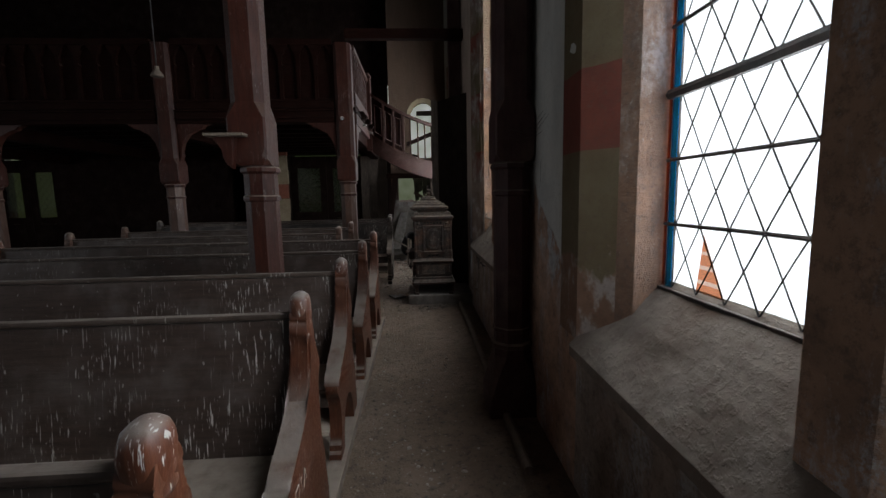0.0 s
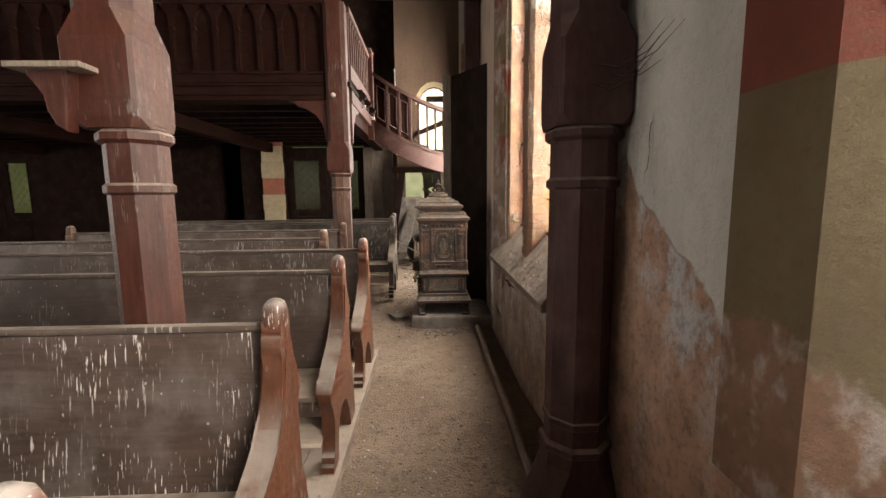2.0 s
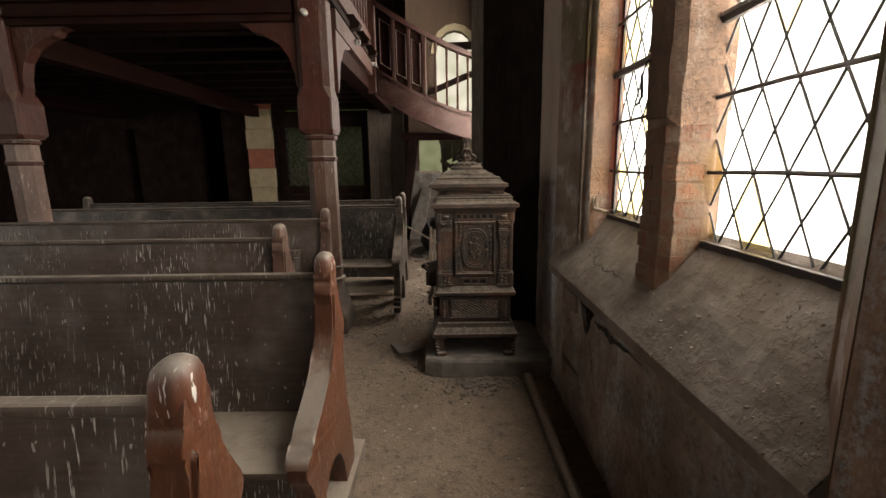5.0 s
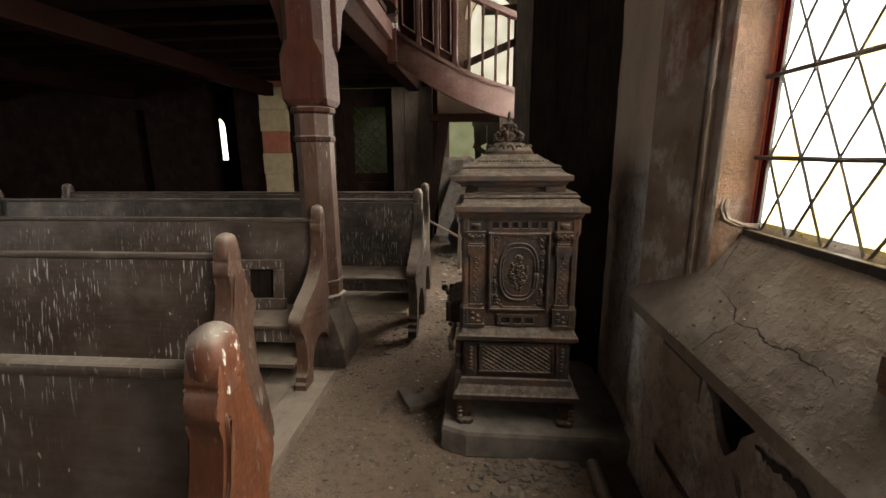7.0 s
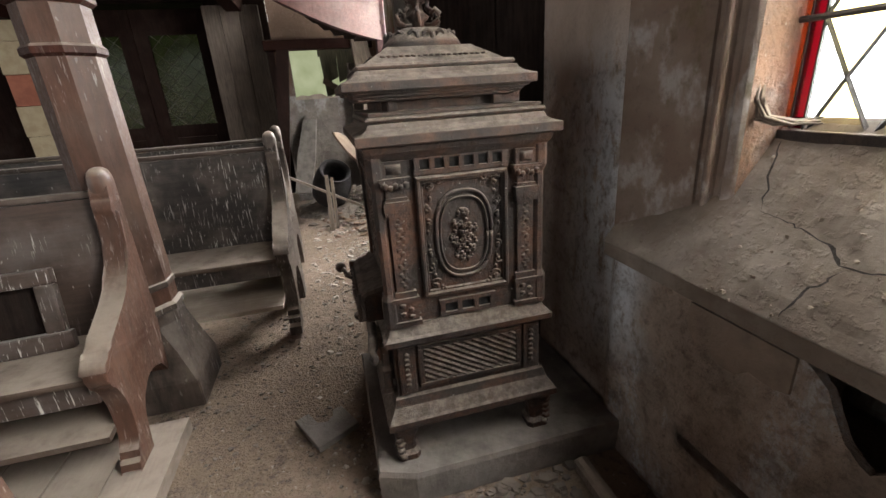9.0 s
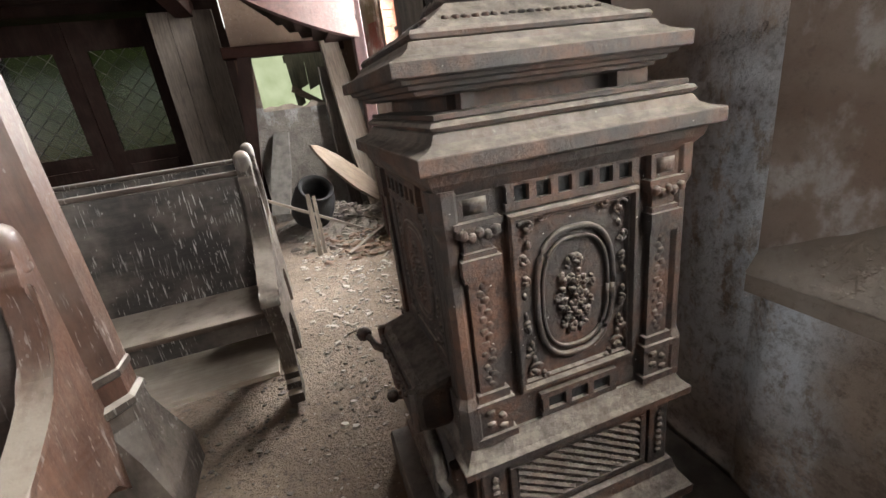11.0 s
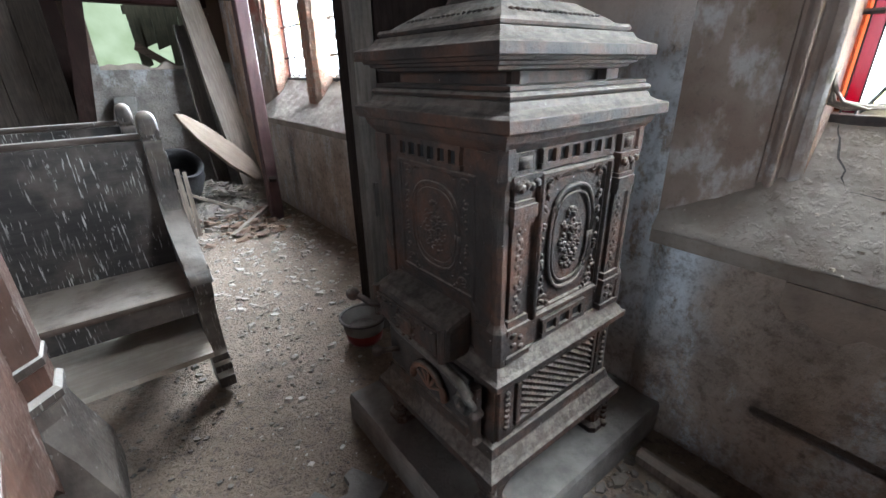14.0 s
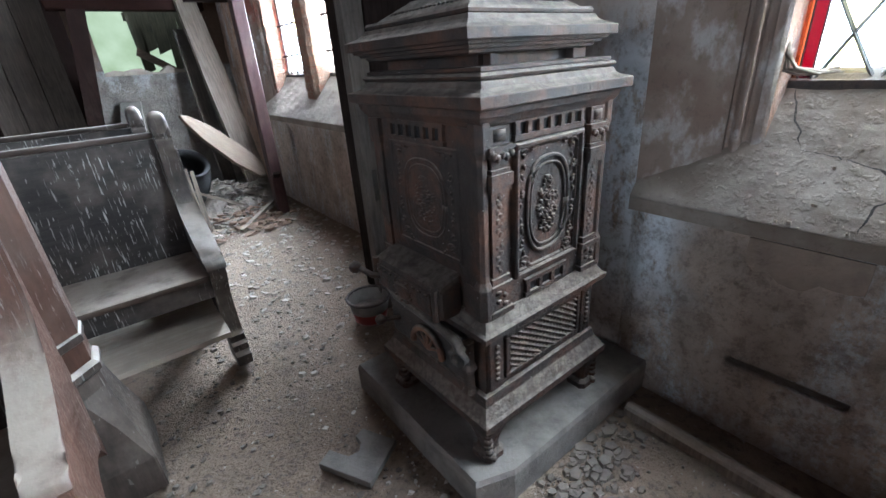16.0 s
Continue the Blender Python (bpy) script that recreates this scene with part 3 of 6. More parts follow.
def sill_point(w, y, v, lift=0.0):
    return (SILL_X + v * (w["gx"] + 0.05 - SILL_X) - 0.7 * lift, y, w["zf"] + v * (w["zb"] - w["zf"]) * (w["gx"] + 0.05 - SILL_X) / (w["gx"] - SILL_X) + 0.7 * lift)


# sloping sills
for k, w in enumerate(SPECS):
    bm = bmesh.new()

    def slope(u, v):
        v *= (w["gx"] + 0.012 - SILL_X) / (w["gx"] + 0.05 - SILL_X)
        y = w["y0"] + 0.002 + u * (w["y1"] - w["y0"] - 0.004)
        e = min(1, 15 * min(u, 1 - u))
        p = sill_point(w, y, v, e * (uneven(y, v, 0.006, 4) + uneven(y, v * 0.33, 0.003, 16)))
        return (p[0] - (e * 0.006 * noise.noise(Vector((y * 9, 0, k))) if v < 0.05 else 0), p[1], p[2])
    grid_skin(bm, slope, 150, 26)
    prism(bm, [(SILL_X + 0.004, w["zf"] - 0.006), (SILL_X + 0.004, w["zf"] - 0.05), (w["gx"] + 0.012, w["zf"] - 0.05), (w["gx"] + 0.012, w["zb"] - 0.03), (w["gx"] - 0.01, w["zb"] - 0.03)], "y", w["y0"] + 0.002, w["y1"] - 0.002)
    structure("window_sill_%d" % (k + 1), bm, M_SILL, "sloping stone window sill thick with dust and crumbs", "window sill")

# groove, roll, groove and cove across the jamb edge: share of its width, share proud
JAMB_ROLL = [(0.0, 0.0), (0.03, -0.09), (0.13, -0.11), (0.18, -0.03), (0.22, 0.06), (0.28, 0.11), (0.35, 0.11), (0.41, 0.06), (0.45, -0.03), (0.50, -0.11), (0.60, -0.12), (0.68, -0.06), (0.73, 0.02), (0.94, 0.02), (1.0, 0.0)]
# jambs: painted splay, then a plain reveal square to the glass
for k, w in enumerate(SPECS):
    for side, yo, s, d, edge_y in (("near", w["y0"], 1, w["dn"], w["near"]), ("far", w["y1"], -1, w["df"], w["far"])):
        ex, g, de = w["ex"], w["gx"] + 0.03, abs(edge_y - yo)
        q = 0.70
        face = [(0.996, 0.0), (0.996 + q * (ex - 0.998), q * d), (ex, q * d), (ex, 0.0)]
        ax, ab = 0.9965 + q * (ex - 0.998), q * d + 0.001
        run = math.hypot(ex - 0.004 - ax, d - 0.004 - ab)
        nx, nb = -(d - 0.004 - ab) / run, (ex - 0.004 - ax) / run
        lip = []
        for f, out in (JAMB_ROLL if k else JAMB_ROLL[:1] + JAMB_ROLL[-1:]):
            lip.append((ax + f * (ex - 0.004 - ax) + nx * out * run, ab + f * (d - 0.004 - ab) + nb * out * run))
        lip += [(ex, d), (ex, q * d + 0.001)]
        for name, prof, m, label in (("window_jamb", face, M_QUOIN, "splayed window jamb with worn red and olive painted quoins"), ("window_jamb_edge", lip, M_REVEAL, "bare brown rounded edge of the window jamb")):
            bm = bmesh.new()
            prism(bm, [(x, yo + s * b) for x, b in prof], "z", w["zf"] - 0.03, HEAD)
            structure("%s_%d_%s" % (name, k + 1, side), bm, m if k == 0 else M_QUOIN, label, "window jamb")
        bm = bmesh.new()
        deep = [(ex + 0.001, 0.0), (ex + 0.001, d), (w["gx"] - 0.012, de + 0.002), (g, de + 0.002), (g, 0.0)]
        prism(bm, [(x, yo + s * q) for x, q in deep], "z", w["zf"] - 0.03, HEAD)
        structure("window_reveal_%d_%s" % (k + 1, side), bm, M_REVEAL, "tan plastered window reveal", "window reveal")
        if (k, side) == (1, "near"):
            continue
        bm = bmesh.new()
        prism(bm, [(0.996, yo), (1.001, yo), (1.001, yo - s * 0.23), (0.996, yo - s * 0.23)], "z", w["zf"] + 0.02, HEAD)
        structure("quoin_strip_%d_%s" % (k + 1, side), bm, M_PL_C if k == 1 else M_QUOIN, "painted quoin blocks on the wall face, worn away", "painted trim")


# ---- leaded windows ----
def leaded_light(win, w, y0, y1, anchor, step, yellow, seed):
    """One light between y0 and y1; the diamonds start at anchor and step towards the mullion."""
    rng = random.Random(seed)
    gx, dy, dz = w["gx"], w["dy"], 0.26
    z0, z1, zt = w["zb"] - 0.04, HEAD, 2.75
    bm = bmesh.new()
    for sgn in (1, -1):
        for k in range(-14, 30):
            za = w["bar"] + k * dz
            p, q = (y0, za + sgn * (y0 - anchor) * dz / dy), (y1, za + sgn * (y1 - anchor) * dz / dy)
            d = q[1] - p[1]
            ts = sorted(((z0 - p[1]) / d, (z1 - p[1]) / d))
            t0, t1 = max(0.0, ts[0]), min(1.0, ts[1])
            if t1 - t0 < 0.02:
                continue
            a = Vector((gx - 0.004, y0 + t0 * (y1 - y0), p[1] + t0 * d))
            b = Vector((gx - 0.004, y0 + t1 * (y1 - y0), p[1] + t1 * d))
            n = max(2, int((b - a).length / 0.12))
            pts = [a + (b - a) * i / n + Vector((0, rng.uniform(-0.0025, 0.0025), 0)) for i in range(n + 1)]
            tube(bm, pts, [rng.uniform(0.85, 1.25) * w["came"] for i in pts], 4)
    part("lead_lattice", bm, M_LEAD, win, "dark lead cames in diamonds")
    ia, ib = sorted((int(2 * (y0 - anchor) / dy) - 2, int(2 * (y1 - anchor) / dy) + 2))
    for i in range(ia, ib + 1):
        for j in range(-4, int(2 * (zt - w["bar"]) / dz) + 3):
            if (i + j) % 2 == 0:
                continue
            c = (anchor + i * dy / 2, w["bar"] + j * dz / 2)
            cl = clip([(c[0] - dy / 2, c[1]), (c[0], c[1] - dz / 2), (c[0] + dy / 2, c[1]), (c[0], c[1] + dz / 2)], y0, y1, z0, zt)
            if len(cl) < 3 or rng.random() < 0.07:
                continue
            me = bpy.data.meshes.new("pane")
            me.from_pydata([(0, p[0] - c[0], p[1] - c[1]) for p in cl], [], [range(len(cl))])
            me.materials.append(M_PANE_Y if (yellow and rng.random() < (0.5 if c[1] < 1.3 else 0.12)) else M_PANE)
            ob = new("pane", me)
            ob.parent, ob.location, ob.visible_shadow = win, (gx + rng.uniform(-0.001, 0.001), *c), False
    bm = bmesh.new()
    box(bm, gx - 0.002, gx + 0.002, y0, y1, zt, z1)
    part("upper_glazing", bm, M_PANE, win).visible_shadow = False
    for i in range(10):
        z, r = w["bar"] + (i - 0) * dz, (0.021 if i in (2, 5, 8) else 0.0080)
        bm = bmesh.new()
        sag = rng.uniform(-0.006, 0.006)
        tube(bm, [(gx - 0.02, y0 - 0.05, z), (gx - 0.02, (y0 + y1) / 2, z + sag), (gx - 0.02, y1 + 0.05, z)], r, 6)
        part("saddle_bar", bm, M_IRON_BARE, win, "rusty iron bar")


def strip(win, name, w, a, b, material, label):
    bm = bmesh.new()
    box(bm, w["gx"] - 0.010, w["gx"] - 0.006, min(a, b), max(a, b), w["zb"] - 0.03, HEAD)
    part(name, bm, material, win, label).visible_shadow = False


def window(k, w, border):
    win = thing("window_%d" % k, "tall leaded church window with diamond panes", "window", "", (0, 0, 0), "structure")
    for a, b, outer, s in ((w["near"], w["mid"] - HALF, w["near"], 1), (w["mid"] + HALF, w["far"], w["far"], -1)):
        anchor = outer + s * w["b2"]
        leaded_light(win, w, max(a, min(a, anchor)) if s < 0 else anchor, anchor if s < 0 else b, anchor, s, border is M_CRIMSON, k * 10 + int(outer * 3))
        # Orange glass here replaces daylit brick showing past the border.
        strip(win, "coloured_border", w, outer + s * 0.001, outer + s * (w["b1"] - 0.002), M_ORANGE, "orange glass strip standing in for lit brick outside")
        strip(win, "coloured_border", w, outer + s * (w["b1"] + 0.002), anchor, border, "strip of coloured border glass")
        for q in (outer + s * w["b1"], anchor):
            bm = bmesh.new()
            box(bm, w["gx"] - 0.012, w["gx"] - 0.003, q - 0.002, q + 0.002, w["zb"] - 0.03, HEAD)
            part("came_strip", bm, M_LEAD, win)
        bm = bmesh.new()
        box(bm, w["gx"] - 0.03, w["gx"] + 0.01, a, b, w["zb"] - 0.05, w["zb"] - 0.012, 0.004)
        part("bottom_rail", bm, M_IRON_BARE, win, "grey metal bottom rail of the light")
    return win


win1, win2, win3 = window(1, SPECS[0], M_BLUE), window(2, SPECS[1], M_CRIMSON), window(3, SPECS[2], M_CRIMSON)
# striped glass added in place of brickwork seen through the first window
for k, (za, zb) in enumerate(((1.066, 1.10), (1.10, 1.115), (1.115, 1.155), (1.155, 1.17), (1.17, 1.21), (1.21, 1.222), (1.222, 1.28))):
    def side_of(z):
        t = (z - 1.066) / 0.217
        return 1.695 - 0.031 * t, 1.541 + 0.123 * t
    bm = bmesh.new()
    (a0, b0), (a1, b1) = side_of(za), side_of(zb)
    bm.faces.new([bm.verts.new((SPECS[0]["gx"] - 0.014, *p)) for p in ((a0, za), (b0, za), (b1, zb), (a1, zb))])
    part("coloured_shard", bm, M_ORANGE if k % 2 == 0 else M_PEACH, win1, "brick-red glass standing in for bricks outside" if k % 2 == 0 else "pale peach glass standing in for pale bands outside").visible_shadow = False


def mullion_profile(w, mid, grow=0.0):
    f, h = 1.08 - grow, HALF + grow
    return [(f, mid - h + 0.035), (f, mid + h - 0.035), (f + 0.035, mid + h), (w["gx"] + 0.03, mid + h), (w["gx"] + 0.03, mid - h), (f + 0.035, mid - h)]


bm = bmesh.new()
prism(bm, mullion_profile(SPECS[0], SPECS[0]["mid"]), "z", SILL_Z + 0.02, HEAD)
part("mullion", bm, M_PL_B, win1, "brown plastered mullion with a grey patch")


def brick_mesh(poly, h=0.062):
    bm = bmesh.new()
    prism(bm, poly, "z", 0.004, h)
    me = bpy.data.meshes.new("brick")
    bmesh.ops.recalc_face_normals(bm, faces=bm.faces)
    bm.to_mesh(me)
    bm.free()
    me.materials.append(M_BRICK)
    return me


for win, w, bare in ((win2, SPECS[1], 1.56), (win3, SPECS[2], 3.6)):
    bm = bmesh.new()
    prism(bm, mullion_profile(w, w["mid"], -0.003), "z", SILL_Z + 0.02, HEAD)
    part("mullion_core", bm, M_BEDDING, win, "crumbling mortar core of the mullion")
    if bare < 3:
        bm = bmesh.new()
        rag = random.Random(21)
        ring = mullion_profile(w, w["mid"], 0.006)
        levels = [bare + 0.09 * i for i in range(int((HEAD - bare) / 0.09))] + [HEAD]
        loft(bm, [[(x + rag.uniform(-0.004, 0.004), y + rag.uniform(-0.004, 0.004), z + (rag.uniform(-0.035, 0.035) if i == 0 else 0.0)) for x, y in ring] for i, z in enumerate(levels)])
        part("mullion_plaster", bm, M_REVEAL, win, "brown plaster left on the mullion")
    rng = random.Random(int(w["mid"] * 10))
    pr = mullion_profile(w, 0.0)
    left = [pr[0], (pr[0][0], -0.004), (1.22, -0.004), (1.22, -HALF), pr[5]]
    right = [(pr[1][0], 0.004), pr[1], pr[2], (1.22, HALF), (1.22, 0.004)]
    whole = [pr[0], pr[1], pr[2], (1.22, HALF), (1.22, -HALF), pr[5]]
    shared = [[brick_mesh([(x + rng.uniform(-0.004, 0.004), y + rng.uniform(-0.004, 0.004)) for x, y in q], rng.uniform(0.061, 0.066)) for v in range(6)] for q in (left, right, whole)]
    z, row = 0.86, 0
    while z < bare:
        for q in ((0, 1) if row % 2 else (2,)):
            ob = new("brick", shared[q][rng.randrange(6)])
            ob.parent, ob.location = win, (rng.uniform(-0.003, 0.003), w["mid"] + rng.uniform(-0.003, 0.003), z)
        z, row = z + 0.068, row + 1
# bare brick reveals of the third window
rng = random.Random(5)
w = SPECS[2]
for yo, s, d in ((w["y0"], 1, w["dn"]), (w["y1"], -1, w["df"])):
    me = brick_mesh([(w["ex"] - 0.006, s * (d + 0.012)), (w["gx"] - 0.035, s * (d + 0.014)), (w["gx"] - 0.035, s * (d - 0.03)), (w["ex"] - 0.006, s * (d - 0.06))], 0.064)
    z = 1.0
    while z < 3.2:
        ob = new("brick", me)
        ob.parent, ob.location = win3, (rng.uniform(-0.008, 0.004), yo + rng.uniform(-0.006, 0.006), z)
        z += 0.07
bm = bmesh.new()
tube(bm, [(1.09, 4.84, 1.80), (1.06, 4.845, 1.79), (1.045, 4.85, 1.74), (1.05, 4.85, 1.66), (1.04, 4.86, 1.635), (1.02, 4.83, 1.63)], 0.006, 6)
part("iron_hook", bm, M_IRON_BARE, win2, "bent rusty iron hook")


# ---- other walls ----
def plain_wall(name, boxes, material, label):
    bm = bmesh.new()
    for b in boxes:
        box(bm, *b)
    return structure(name, bm, material, label)


REAR = 11.5
# North and front walls are unseen; their window openings are made for fill.
plain_wall("wall_north", [(-11.5, -11.05, -4.3, 14.8, 0, 1.0), (-11.5, -11.05, -4.3, 14.8, 3.0, 6.2), (-11.5, -11.05, -4.3, -2.5, 1.0, 3.0), (-11.5, -11.05, -0.5, 1.5, 1.0, 3.0),
                          (-11.5, -11.05, 3.5, 5.5, 1.0, 3.0), (-11.5, -11.05, 7.5, 14.8, 1.0, 3.0)], M_PL_A, "assumed opposite plaster wall with openings for fill lamps")
plain_wall("wall_front", [(-11.5, 1.48, -4.6, -4.1, 0, 1.4), (-11.5, 1.48, -4.6, -4.1, 5.0, 6.2), (-11.5, -9.1, -4.6, -4.1, 1.4, 5.0), (-7.3, -5.9, -4.6, -4.1, 1.4, 5.0),
                          (-4.1, -2.7, -4.6, -4.1, 1.4, 5.0), (-0.9, 1.48, -4.6, -4.1, 1.4, 5.0)], M_PL_A, "assumed chancel-end plaster wall with openings for fill lamps")
# These walls get near-black wood so that deep shade is in their colour.
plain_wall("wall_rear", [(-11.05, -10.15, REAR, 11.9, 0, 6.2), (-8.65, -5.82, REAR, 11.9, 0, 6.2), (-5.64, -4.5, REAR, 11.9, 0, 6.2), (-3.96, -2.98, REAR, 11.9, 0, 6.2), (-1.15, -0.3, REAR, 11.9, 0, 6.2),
                         (-10.15, -8.65, REAR, 11.9, 2.55, 6.2), (-4.5, -3.96, REAR, 11.9, 2.7, 6.2), (-2.98, -1.15, REAR, 11.9, 2.55, 6.2), (-5.82, -5.64, REAR, 11.9, 0, 0.75), (-5.82, -5.64, REAR, 11.9, 2.2, 6.2)], M_DARK, "rear wall under the gallery, near black with painted shade")
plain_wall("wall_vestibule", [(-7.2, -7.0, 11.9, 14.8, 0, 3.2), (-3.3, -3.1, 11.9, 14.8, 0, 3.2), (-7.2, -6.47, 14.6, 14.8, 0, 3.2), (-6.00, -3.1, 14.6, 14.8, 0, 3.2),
                              (-6.47, -6.00, 14.6, 14.8, 0, 1.30), (-6.47, -6.00, 14.6, 14.8, 2.34, 3.2), (-7.2, -3.1, 11.9, 14.8, 3.2, 3.3)], M_DARK, "vestibule behind the rear doorway, near black with painted shade")
bm = bmesh.new()
for sgn in (-1, 1):
    prism(bm, [(-6.235 + sgn * 0.235, 2.02), (-6.235 + sgn * 0.225, 2.14), (-6.235 + sgn * 0.17, 2.25), (-6.235 + sgn * 0.06, 2.33), (-6.235, 2.34), (-6.235 + sgn * 0.235, 2.345)], "y", 14.61, 14.79)
structure("lancet_head", bm, M_DARK, "dark pointed head of the vestibule window", "trim")
# corner partition with a broken-out opening and an arched window above
bm = bmesh.new()
Y0, Y1 = 10.82, 10.96
for b in ((-0.35, 1.0, Y0, Y1, 0, 1.31), (0.78, 1.0, Y0, Y1, 1.31, 6.2), (-0.35, -0.18, Y0, Y1, 1.31, 6.2), (-0.18, 0.78, Y0, Y1, 1.92, 2.36), (-0.18, 0.15, Y0, Y1, 2.36, 6.2)):
    box(bm, *b)
arch = [(0.15, 3.30)] + [(0.465 - 0.315 * math.cos(a), 3.30 + 0.36 * math.sin(a)) for a in (0.4, 0.8, 1.2, 1.57, 1.95, 2.35, 2.75)] + [(0.78, 3.30)]
prism(bm, arch + [(0.78, 6.2), (0.15, 6.2)], "y", Y0, Y1)
structure("wall_corner_partition", bm, M_PL_REAR, "stained tan partition wall with a broken opening", "wall")
bm = bmesh.new()
inner = [(x * 1.0, z) for x, z in arch]
outer = [(0.465 + (x - 0.465) * 1.28, 3.30 + (z - 3.30) * 1.28) for x, z in arch]
prism(bm, inner + outer[::-1], "y", Y0 - 0.03, Y0 + 0.002)
structure("window_arch_trim", bm, M_STONE, "ochre painted arch over the stair window", "trim")
bm = bmesh.new()
rag = random.Random(3)
edge = [(-0.18 + 0.08 * i, 1.315 + rag.uniform(0.0, 0.07)) for i in range(13)]
prism(bm, edge + [(0.78, 1.30), (-0.18, 1.30)], "y", Y0 - 0.02, Y1 + 0.01)
structure("broken_wall_top", bm, M_MORTAR, "ragged broken top of the low wall", "wall edge")
for x0, x1, z0, z1, m, y in ((-0.8, 2.2, 0.8, 2.2, M_PALEGREEN, 13.2), (-10.6, -8.2, 0, 3, M_PALEGREEN, 12.6), (-3.1, -0.9, 0, 3, M_GREEN, 12.6), (-7.3, -5.8, 1.0, 2.8, M_SKYGLOW, 15.2), (-6.0, -5.3, 0.5, 2.4, M_GREEN, 11.85)):
    bm = bmesh.new()
    bm.faces.new([bm.verts.new(p) for p in ((x0, y, z0), (x1, y, z0), (x1, y, z1), (x0, y, z1))])
    structure("backdrop", bm, m, "blurred green garden outside", "backdrop")
for y0, y1 in WINDOWS:
    bm = bmesh.new()
    bm.faces.new([bm.verts.new(p) for p in ((1.40, y0, 0.72), (1.40, y1, 0.72), (1.40, y1, HEAD + 0.05), (1.40, y0, HEAD + 0.05))])
    structure("backdrop", bm, M_SKYGLOW, "white overcast sky outside the windows", "backdrop")
bm = bmesh.new()
bm.faces.new([bm.verts.new(p) for p in ((-0.4, 11.45, 2.3), (1.6, 11.45, 2.3), (1.6, 11.45, 4.2), (-0.4, 11.45, 4.2))])
structure("backdrop", bm, M_SKYLEAF, "pale sky and leaves outside the stair window", "backdrop")
# boards fixed behind the broken opening
boarding = thing("boarding", "old greenish vertical boards closing the broken opening", "boarding", "", (0.4, 11.3, 0))
for x, w, z0, z1, lean in ((-0.16, 0.11, 1.30, 1.95, 0.04), (-0.045, 0.125, 1.52, 1.95, 0.0), (0.08, 0.13, 1.50, 1.95, 0.0), (0.205, 0.13, 0.0, 1.95, 0.0), (0.335, 0.13, 0.0, 1.95, 0.0), (0.46, 0.125, 0.0, 1.93, 0.0)):
    bm = bmesh.new()
    prism(bm, [(x - w / 2 + lean, z0), (x + w / 2 - 0.006 + lean, z0 + 0.05), (x + w / 2 - 0.006, z1), (x - w / 2, z1)], "y", 0.0, 0.025)
    part("plank", bm, M_MOSSY, boarding)
bm = bmesh.new()
box(bm, -0.23, 0.53, 0.026, 0.06, 1.84, 1.92)
part("batten", bm, M_MOSSY, boarding)
bm = bmesh.new()
prism(bm, [(-0.22, 1.50), (0.16, 1.26), (0.19, 1.32), (-0.19, 1.58)], "y", -0.03, -0.001)
part("brace", bm, M_BARK, boarding, "slanting brace board")
bm = bmesh.new()
prism(bm, [(0.05, 2.62), (0.95, 2.98), (0.95, 3.08), (0.05, 2.72)], "y", 10.70, 10.79, 0.006)
tagged(part("timber_brace", bm, M_DARK), "dark sloping timber across the stair window", "beam")
bm = bmesh.new()
prism(bm, [(0.30, 3.34), (0.98, 3.34), (0.98, 3.46), (0.30, 3.44)], "y", 10.70, 10.79, 0.006)
tagged(part("timber_beam", bm, M_DARK), "short dark timber across the arch", "beam")
bm = bmesh.new()
box(bm, -0.45, 0.85, 10.70, 10.82, 1.87, 1.99, 0.012)
tagged(part("timber_beam", bm, M_GALLERY), "rough dark lintel beam under the stair", "beam")
bm = bmesh.new()
loft(bm, [rect(-0.60, -0.465, 10.62, 10.74, 0.0), rect(-0.305, -0.165, 10.62, 10.74, 1.868)])
tagged(part("timber_post", bm, M_DARK), "dark timber door post at the corner room", "post")
screen = thing("board_screen", "tall grimy brown board screen beside the doors", "board screen", "", (-0.8, 11.2, 0))
for x0, x1 in ((-0.32, -0.12), (-0.115, 0.10), (0.105, 0.33)):
    bm = bmesh.new()
    box(bm, x0, x1, -0.03, 0.0, 0, 2.45, 0.005)
    part("board", bm, M_SCREEN, screen)
bm = bmesh.new()
box(bm, -0.32, 0.33, 0.001, 0.05, 0, 2.45)
part("backing", bm, M_SCREEN, screen)


